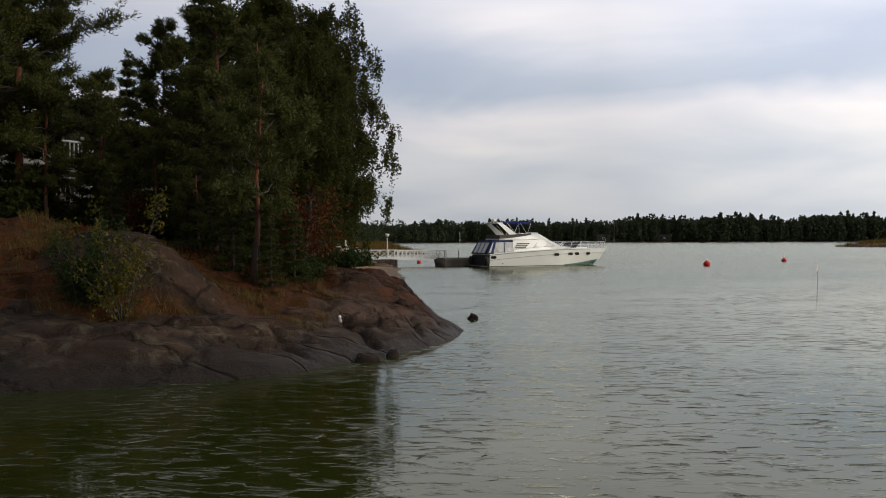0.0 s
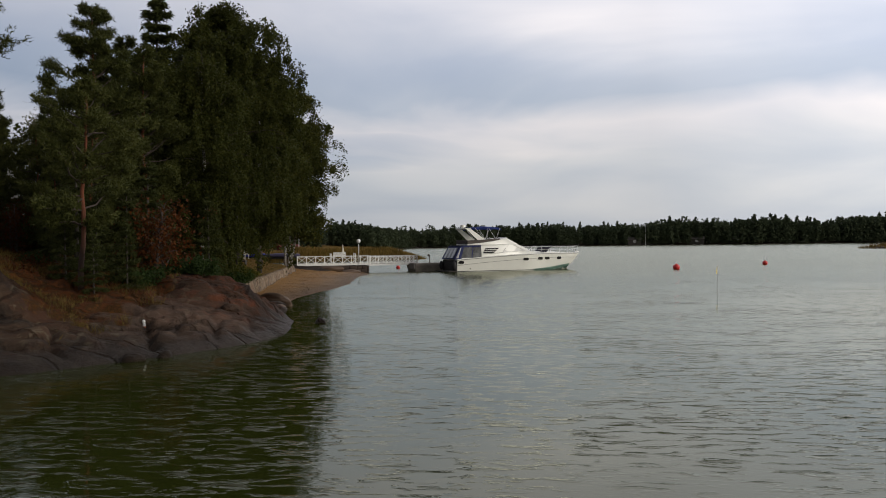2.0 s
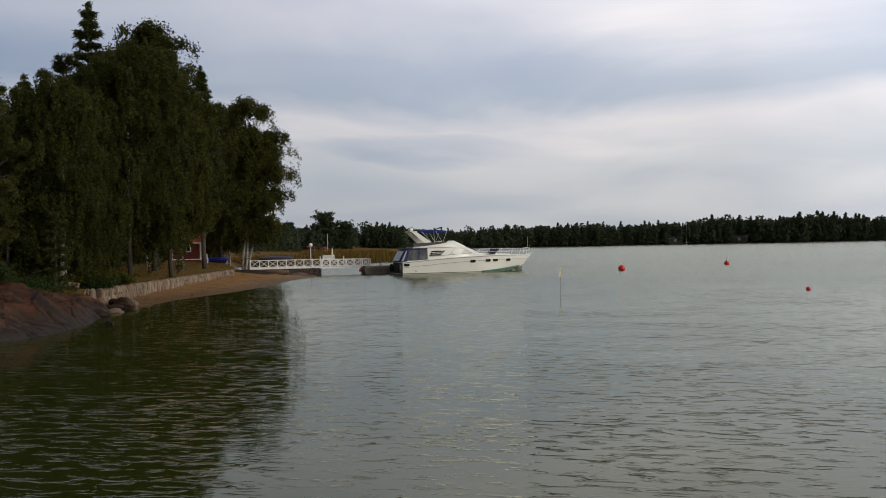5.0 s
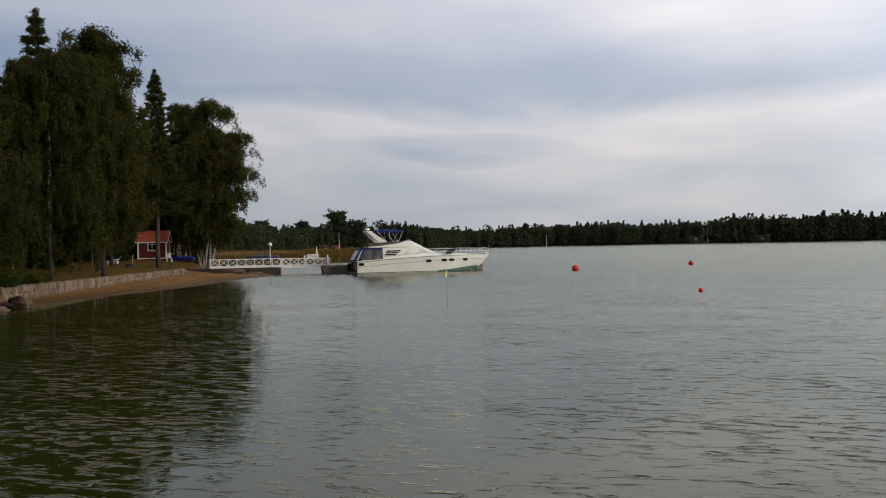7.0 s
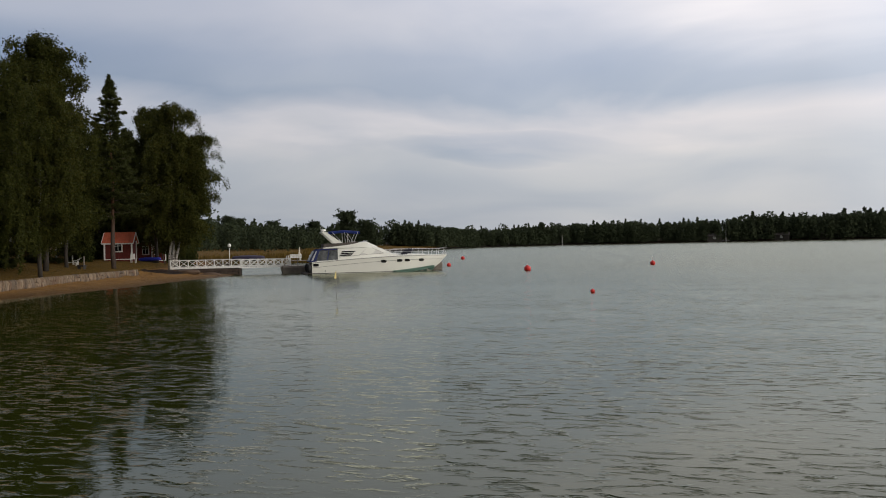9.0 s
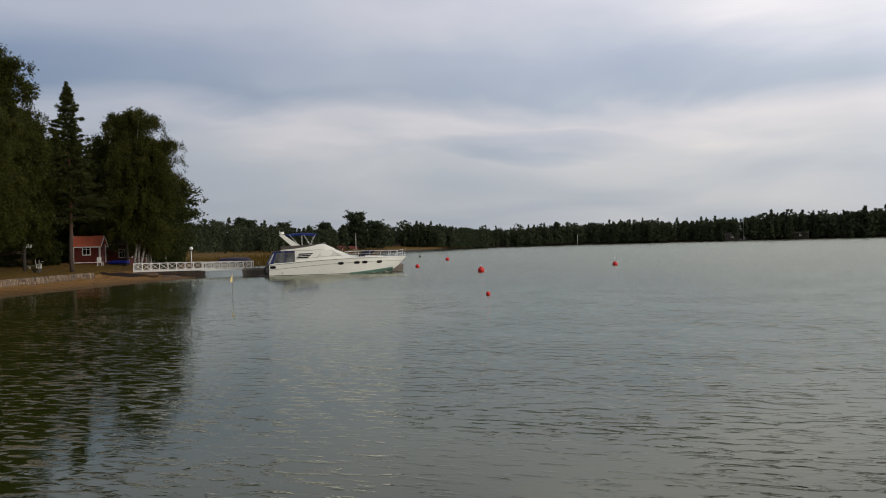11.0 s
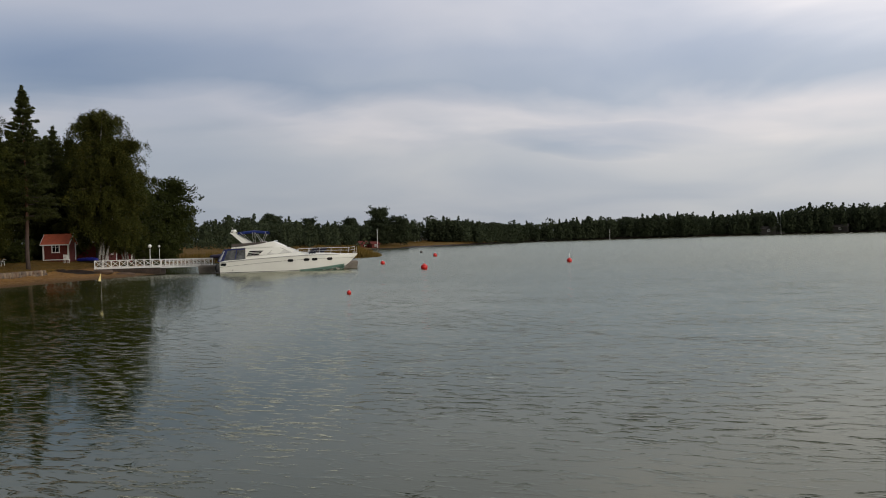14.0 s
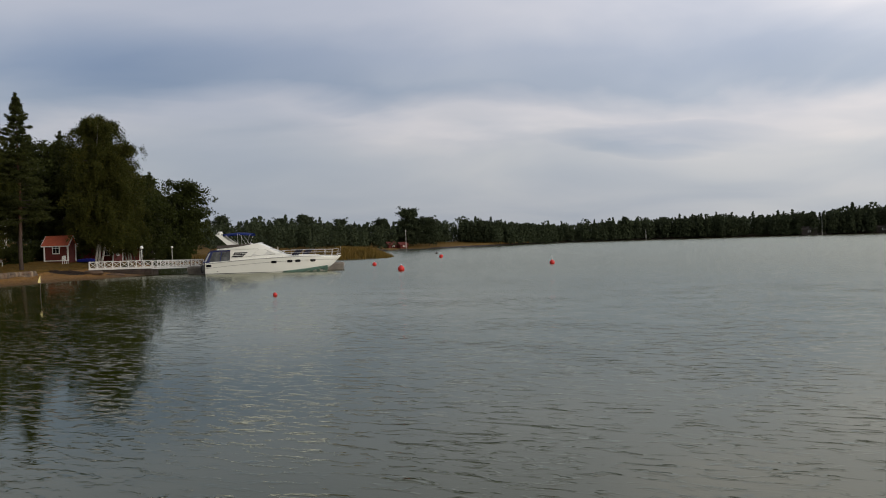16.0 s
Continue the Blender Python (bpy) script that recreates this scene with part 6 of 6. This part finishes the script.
def villa(m):
    """Two storeys of boards with a balcony that rounds the corner on each floor."""
    root = thing("villa", "pale wooden villa with white rounded balconies half hidden by trees", "house", m)
    bm = bmesh.new()
    box(bm, (-0.6, 0, 2.4), (8.4, 7.0, 4.6))
    part("wall", bm, villa_boards, root)
    bm = bmesh.new()
    loft(bm, [[(-5.4, -4.1, 4.6), (-5.4, 4.1, 4.6), (-5.4, 0, 5.6)], [(4.2, -4.1, 4.6), (4.2, 4.1, 4.6), (4.2, 0, 5.6)]])
    part("roof", bm, roof_dark, root)
    line = [(-4.8 + 0.4 * i, -5.3) for i in range(19)] + [(2.6 + 2.6 * math.sin(a), -2.7 - 2.6 * math.cos(a)) for a in [math.pi * k / 16 for k in range(1, 9)]] + [(5.2, -2.7 + 0.4 * k) for k in range(1, 8)]
    for z0 in (1.15, 3.0):
        bm = bmesh.new()
        lower = [bm.verts.new((x, y, z0 - 0.22)) for x, y in line + [(3.0, 0.1), (-4.8, 0.1)]]
        f = bm.faces.new(lower)
        g = bmesh.ops.extrude_face_region(bm, geom=[f])
        bmesh.ops.translate(bm, vec=(0, 0, 0.22), verts=[q for q in g["geom"] if isinstance(q, bmesh.types.BMVert)])
        bmesh.ops.recalc_face_normals(bm, faces=bm.faces)
        bal = part("balcony", bm, white_paint, root, "white rounded balcony")
        for (x0, y0), (x1, y1) in zip(line, line[1:]):
            for u in (0.0, 0.5):
                bm = bmesh.new()
                box(bm, (x0 + (x1 - x0) * u, y0 + (y1 - y0) * u, z0 + 0.5), (0.045, 0.045, 0.95))
                part("baluster", bm, white_paint, bal)
        for zz in (0.14, 1.0):
            bm = bmesh.new()
            tube(bm, [(x, y, z0 + zz) for x, y in line], 0.05, 0.05, 6)
            part("rail", bm, white_paint, bal)
        for i in range(4):
            bm = bmesh.new()
            box(bm, (-3.7 + i * 1.9, -3.53, z0 + 0.85), (1.1, 0.05, 1.2))
            w = part("window", bm, dark_glass, root)
            bm = bmesh.new()
            box(bm, (-3.7 + i * 1.9, -3.54, z0 + 1.5), (1.3, 0.08, 0.12))
            box(bm, (-4.3 + i * 1.9, -3.54, z0 + 0.85), (0.12, 0.08, 1.3))
            box(bm, (-3.1 + i * 1.9, -3.54, z0 + 0.85), (0.12, 0.08, 1.3))
            part("frame", bm, white_paint, w)
    for x, y in ((-4.7, -5.1), (-1.5, -5.1), (1.8, -5.1), (4.9, -1.6)):
        bm = bmesh.new()
        box(bm, (x, y, 2.0), (0.14, 0.14, 5.2))
        part("post", bm, white_paint, root)
    return root


villa(pose(-25.4, 47.4, 4.05, 0, 0, 38))
villa(pose(-35.0, 88.0, zat(-35, 88) + 0.3, 0, 0, 28))


# ---- the rubble wall above the beach ----
wall = thing("rubble_wall", "low dry-stone retaining wall of rough granite boulders", "wall", kind="structure")
rng = np.random.default_rng(7)
stone_meshes = []
for k in range(10):
    bm = bmesh.new()
    bmesh.ops.create_icosphere(bm, subdivisions=2, radius=0.5)
    for v in bm.verts:
        q = v.co * 2.6 + Vector((k * 7.1, 0, 0))
        v.co *= 1 + 0.32 * noise.noise(q)
        v.co = Vector([math.copysign(min(abs(c), 0.40 + 0.05 * noise.noise(q * 2)), c) for c in v.co])
    me = bpy.data.meshes.new("stone")
    bm.to_mesh(me)
    bm.free()
    me.materials.append(rubble)
    stone_meshes.append(me)


def lay_stone(x, y, z, s, rz, parent):
    ob = new("stone", stone_meshes[int(rng.integers(0, 10))])
    ob.parent = parent
    ob.matrix_basis = pose(x, y, z, rng.uniform(-14, 14), rng.uniform(-14, 14), rz + rng.uniform(-20, 20)) @ Matrix.Diagonal((*s, 1))


runs = [[(-7.8, 46.6), (-6.2, 47.2)]] + [[a, b2] for a, b2 in zip(WALL, WALL[1:])]
for (x0, y0), (x1, y1) in runs:
    ln0 = math.hypot(x1 - x0, y1 - y0)
    ang = math.degrees(math.atan2(y1 - y0, x1 - x0))
    s = 0.0
    while s < ln0:
        w = rng.uniform(0.15, 0.34)
        f = (s + w / 2) / ln0
        px, py = x0 + (x1 - x0) * f, y0 + (y1 - y0) * f
        out = (math.sin(radians(ang)), -math.cos(radians(ang)))
        zb = zat(px + out[0] * 0.7, py + out[1] * 0.7)
        hh = max(0.35, 1.12 - zb)
        if rng.uniform() < 0.6:
            lay_stone(px + out[0] * 0.18, py + out[1] * 0.18, zb + hh * 0.45, (w * 1.2, 0.6, hh * 1.3), ang, wall)
        else:
            lay_stone(px + out[0] * 0.22, py + out[1] * 0.22, zb + hh * 0.22, (w * 1.22, 0.6, hh * 0.68), ang, wall)
            lay_stone(px + out[0] * 0.16, py + out[1] * 0.16, zb + hh * 0.72, (w * 1.15, 0.55, hh * 0.66), ang, wall)
        s += w * 0.92


# ---- boulders at the water ----
def boulder(x, y, sx, sy, sz, seed, mat, label, sink=0.3, rz=0.0):
    bm = bmesh.new()
    bmesh.ops.create_icosphere(bm, subdivisions=4, radius=0.5)
    for v in bm.verts:
        q = v.co * 1.9 + Vector((seed * 3.7, seed, 0))
        v.co *= 1 + 0.36 * noise.noise(q) + 0.09 * noise.noise(q * 3.3)
    ob = part("boulder", bm, mat, None, smooth=True)
    ob.matrix_basis = pose(x, y, max(-0.05, zat(x, y)) + sz * (0.5 - sink), 0, 0, rz) @ Matrix.Diagonal((sx, sy, sz, 1))
    return tagged(ob, label, "boulder")


wet_rock = ground_mat
pink_rock = plain("pink_granite", (0.10, 0.062, 0.038), 0.75, vary=0.45, scale=1.5, grain=0.6, grain_scale=7)
boulder(1.55, 36.3, 0.42, 0.36, 0.40, 1, wet_rock, "small dark stone breaking the water", 0.35)
boulder(-3.7, 46.3, 3.0, 0.9, 0.95, 12, pink_rock, "long brown boulder lying at the water's edge", 0.32, -38)
boulder(-5.2, 47.6, 0.8, 0.7, 0.5, 3, wet_rock, "dark low boulder below the wall", 0.3, 20)
boulder(-5.6, 46.4, 0.9, 0.7, 0.5, 4, pink_rock, "rounded reddish boulder below the wall", 0.3, 70)
boulder(-3.2, 44.2, 1.6, 0.8, 0.5, 5, wet_rock, "flat wet rock at the waterline", 0.35, 30)
boulder(-2.5, 43.0, 1.3, 0.7, 0.45, 6, pink_rock, "flat granite slab at the waterline", 0.35, 60)
boulder(-1.7, 40.6, 1.2, 0.6, 0.5, 7, wet_rock, "flat wet rock at the waterline", 0.35, 70)
boulder(-0.55, 24.3, 0.6, 0.4, 0.4, 8, wet_rock, "broken rock block in the cleft", 0.3, 30)
boulder(0.0, 25.2, 0.5, 0.35, 0.35, 9, wet_rock, "broken rock block in the cleft", 0.3, 80)
boulder(-0.55, 31.7, 0.7, 0.55, 0.5, 10, wet_rock, "small reddish rock on the slab", 0.35, 10)
boulder(-11.6, 86.8, 2.6, 1.5, 0.6, 11, pink_rock, "low brown rock by the beach", 0.35, 20)
boulder(-10.0, 88.6, 2.0, 1.1, 0.45, 12, pink_rock, "low reddish rock by the beach", 0.35, 40)


# ---- buoys, marker, pennant ----
def buoy(x, y, r, label, top=False, skin=red_plastic):
    root = thing("buoy", label, "buoy", pose(x, y, 0), group="mooring buoys")
    bm = bmesh.new()
    ball(bm, (0, 0, r * 0.55), r, 3, (1, 1, 0.92))
    part("float", bm, skin, root, smooth=True)
    bm = bmesh.new()
    tube(bm, [(0, 0, r * 1.4), (0, 0, r * 1.6)], r * 0.3, r * 0.22, 10)
    part("cap", bm, skin, root)
    bm = bmesh.new()
    if top:
        tube(bm, [(0, 0, r * 1.5), (0, 0, r * 3.2)], r * 0.12, r * 0.1, 8)
        part("pole", bm, white_paint, root)
    else:
        tube(bm, [(r * 0.22 * math.cos(a), 0, r * 1.62 + r * 0.22 * math.sin(a)) for a in [math.pi * k / 6 for k in range(7)]], r * 0.05, None, 6)
        part("ring", bm, steel, root)
    return root


buoy(22.2, 97.4, 0.36, "large round red mooring buoy afloat")
buoy(33.85, 111.9, 0.30, "red mooring buoy with a short white staff", True)
buoy(34.4, 59.5, 0.14, "small red float near open water")
buoy(8.2, 115.1, 0.28, "red mooring buoy beyond the yacht")
buoy(-0.3, 150.9, 0.34, "distant red mooring buoy")
buoy(-17.2, 182.0, 0.26, "distant dark brownish mooring buoy", skin=brown_canvas)
buoy(-8.4, 104.5, 0.24, "small red buoy behind the gangway")

pen = thing("pennant_stake", "thin stake in the water with a pale yellow pennant", "stake", pose(19.85, 53.8, 0))
bm = bmesh.new()
tube(bm, [(0, 0, -0.8), (0.02, 0, 1.75)], 0.013, 0.009, 8)
part("stake", bm, grey_wood, pen)
bm = bmesh.new()
loft(bm, [[(0.026, 0.0, 1.72), (0.014, 0.0, 1.72), (0.014, 0.0, 1.22), (0.026, 0.0, 1.22)], [(-0.040, -0.12, 1.40), (-0.052, -0.12, 1.40), (-0.065, -0.15, 1.24), (-0.053, -0.15, 1.24)]])
part("pennant", bm, yellow_cloth, pen, "drooping yellow pennant")

mk = thing("shore_marker", "small white and orange painted marker standing on the rock", "marker", pose(-2.0, 28.0, zat(-2.0, 28.0)) @ Matrix.Diagonal((0.72, 0.72, 0.85, 1)))
bm = bmesh.new()
tube(bm, [(0, 0, -0.05), (0, 0, 0.16)], 0.07, 0.06, 10)
part("base", bm, orange_paint, mk)
bm = bmesh.new()
tube(bm, [(0.01, 0, 0.16), (0.0, 0, 0.28)], 0.075, 0.06, 10)
part("middle", bm, white_paint, mk)
bm = bmesh.new()
ball(bm, (-0.02, 0, 0.34), 0.075, 2)
part("top", bm, white_paint, mk, smooth=True)


# ---- things on the lawn and across the bay ----
def garden_chair(x, y, rz):
    root = thing("garden_chair", "white wooden garden chair on the grass", "chair", pose(x, y, zat(x, y), 0, 0, rz))
    for sx in (-0.24, 0.24):
        for sy in (-0.22, 0.22):
            bm = bmesh.new()
            box(bm, (sx, sy, 0.21), (0.05, 0.05, 0.44))
            part("leg", bm, white_paint, root)
    for k in range(4):
        bm = bmesh.new()
        box(bm, (0, -0.2 + k * 0.135, 0.44), (0.54, 0.11, 0.03))
        part("seat_slat", bm, white_paint, root)
        bm = bmesh.new()
        box(bm, (-0.2 + k * 0.135, 0.30, 0.72), (0.10, 0.03, 0.6))
        part("back_slat", bm, white_paint, root)
    return root


garden_chair(-22.1, 92.1, 200)
garden_chair(-23.4, 84.0, 140)
lounge = thing("sun_lounger", "white sun lounger tilted back on the lawn", "chair", pose(-22.6, 83.0, zat(-22.6, 83.0), 0, 0, 30))
for k in range(8):
    bm = bmesh.new()
    x = -0.9 + k * 0.2
    box(bm, (x, 0, 0.35 + max(0, k - 4) * 0.14), (0.16, 0.6, 0.03), bevel=0.006)
    part("slat", bm, white_paint, lounge)
for sx in (-0.8, 0.1):
    for sy in (-0.26, 0.26):
        bm = bmesh.new()
        box(bm, (sx, sy, 0.17), (0.05, 0.05, 0.36))
        part("leg", bm, white_paint, lounge)
fire = thing("grill_stand", "dark iron grill on a post over the lawn", "grill", pose(-16.6, 76.8, zat(-16.6, 76.8)))
bm = bmesh.new()
tube(bm, [(0, 0, -0.1), (0.03, 0, 1.25)], 0.05, 0.05, 8)
part("post", bm, grey_wood, fire)
bm = bmesh.new()
box(bm, (-0.25, 0, 0.32), (0.75, 0.5, 0.16), bevel=0.02)
part("firebox", bm, dark_wood, fire)
for sx in (-0.55, 0.05):
    bm = bmesh.new()
    box(bm, (sx, 0, 0.12), (0.06, 0.4, 0.26))
    part("leg", bm, dark_wood, fire)


def covered_boat(m, L, W, H, mat, label):
    root = thing("covered_boat", label, "boat", m)
    bm = bmesh.new()
    rings = []
    for i in range(11):
        f = i / 10
        w = W / 2 * (math.sin(math.pi * (0.12 + 0.76 * f))) ** 0.6
        h = H * (0.75 + 0.25 * math.sin(math.pi * f)) + 0.04 * (i % 2)
        rings.append([((f - 0.5) * L, -w * 0.8, 0.0), ((f - 0.5) * L, -w, h * 0.5), ((f - 0.5) * L, -w * 0.5, h * 0.86), ((f - 0.5) * L, 0, h), ((f - 0.5) * L, w * 0.5, h * 0.86), ((f - 0.5) * L, w, h * 0.5), ((f - 0.5) * L, w * 0.8, 0.0)])
    loft(bm, rings)
    part("cover", bm, mat, root, smooth=True)
    bm = bmesh.new()
    tube(bm, [(-L * 0.4, 0, -0.15), (L * 0.4, 0, -0.15)], 0.16, None, 6)
    part("keel", bm, dark_wood, root)
    return root


covered_boat(pose(-22.6, 95.9, zat(-22.6, 95.9) + 0.2, 0, 0, 25), 2.5, 0.8, 0.38, blue_plastic, "small boat under a bright blue tarpaulin beside the cottage")
covered_boat(pose(-32.8, 137.2, 0.85, 0, 0, 18), 5.2, 1.7, 0.62, tarp_dark, "long boat under a faded blue cover on the bay shore")

deck2 = thing("bathing_deck", "small wooden deck standing on posts in the bay", "deck", pose(-23.0, 135.8, 0, 0, 0, 20))
for k in range(10):
    bm = bmesh.new()
    box(bm, (-1.8 + k * 0.4, 0, 0.55), (0.37, 2.4, 0.06), bevel=0.008)
    part("plank", bm, grey_wood, deck2)
for sx in (-1.8, 1.8):
    for sy in (-1.0, 1.0):
        bm = bmesh.new()
        tube(bm, [(sx, sy, -1.5), (sx, sy, 1.35)], 0.07, None, 8)
        part("post", bm, white_paint, deck2)
bench = thing("white_bench", "white slatted bench on the bathing deck", "bench", pose(-23.3, 135.2, 0.58, 0, 0, 20))
for k in range(4):
    bm = bmesh.new()
    box(bm, (0, 0.3, 0.48 + k * 0.14), (1.9, 0.04, 0.10))
    part("back_slat", bm, white_paint, bench)
    bm = bmesh.new()
    box(bm, (0, -0.2 + k * 0.13, 0.42), (1.9, 0.10, 0.04))
    part("seat_slat", bm, white_paint, bench)
for sx in (-0.8, 0.8):
    bm = bmesh.new()
    box(bm, (sx, 0, 0.2), (0.07, 0.5, 0.4))
    part("leg", bm, white_paint, bench)
par = thing("parasol", "closed cream parasol on a white pole", "parasol", pose(-23.0, 136.0, 0.58))
bm = bmesh.new()
tube(bm, [(0, 0, 0), (0, 0, 2.15)], 0.03, None, 8)
part("pole", bm, white_paint, par)
bm = bmesh.new()
tube(bm, [(0, 0, 0.75), (0, 0, 1.1), (0, 0, 1.6), (0, 0, 2.15)], 0.24, 0.03, 12)
part("canopy", bm, cream_cloth, par, smooth=True)


def flagpole(x, y, h, z=0.0):
    root = thing("flagpole", "slender white flagpole on the far shore", "flagpole", pose(x, y, zat(x, y)), group="flagpoles on the far shores")
    bm = bmesh.new()
    tube(bm, [(0, 0, -0.3), (0, 0, h)], 0.10, 0.05, 8)
    part("pole", bm, white_paint, root)
    bm = bmesh.new()
    ball(bm, (0, 0, h + 0.08), 0.12, 1)
    part("knob", bm, white_paint, root)
    return root


flagpole(40.6, 389.6, 8.0)
flagpole(-22.6, 373.0, 5.2)
flagpole(-67.9, 260.0, 5.6)
gable_house("boathouse", "red boathouse at the water across the bay", pose(-73.0, 259.5, zat(-73.0, 259.5), 0, 0, 60), 3.2, 3.0, 1.2, 0.8, falun_red, falun_red, [("front", 0.0, 0.5, 0.6, 0.5)], trim=False)
gable_house("boathouse", "red boathouse at the water across the bay", pose(-69.6, 260.5, zat(-69.6, 260.5), 0, 0, 60), 2.6, 2.4, 1.2, 0.7, falun_red, falun_red, [("front", 0.0, 0.5, 0.6, 0.5)], trim=False)
gable_house("white_hut", "small white hut on the far point", pose(-75.0, 303.5, 0.6, 0, 0, 20), 2.4, 2.0, 1.3, 0.5, white_paint, roof_dark, [])
for x, y, r in ((36.0, 390.5, 5), (62.0, 394.5, -10), (78.0, 397.0, 12)):
    gable_house("shore_cabin", "grey cabin at the foot of the far woods", pose(x, y, 0.5, 0, 0, r), 5.5, 4.0, 1.8, 1.0, dark_wood, roof_dark, [("front", 0.0, 0.7, 0.9, 0.7)], trim=False)
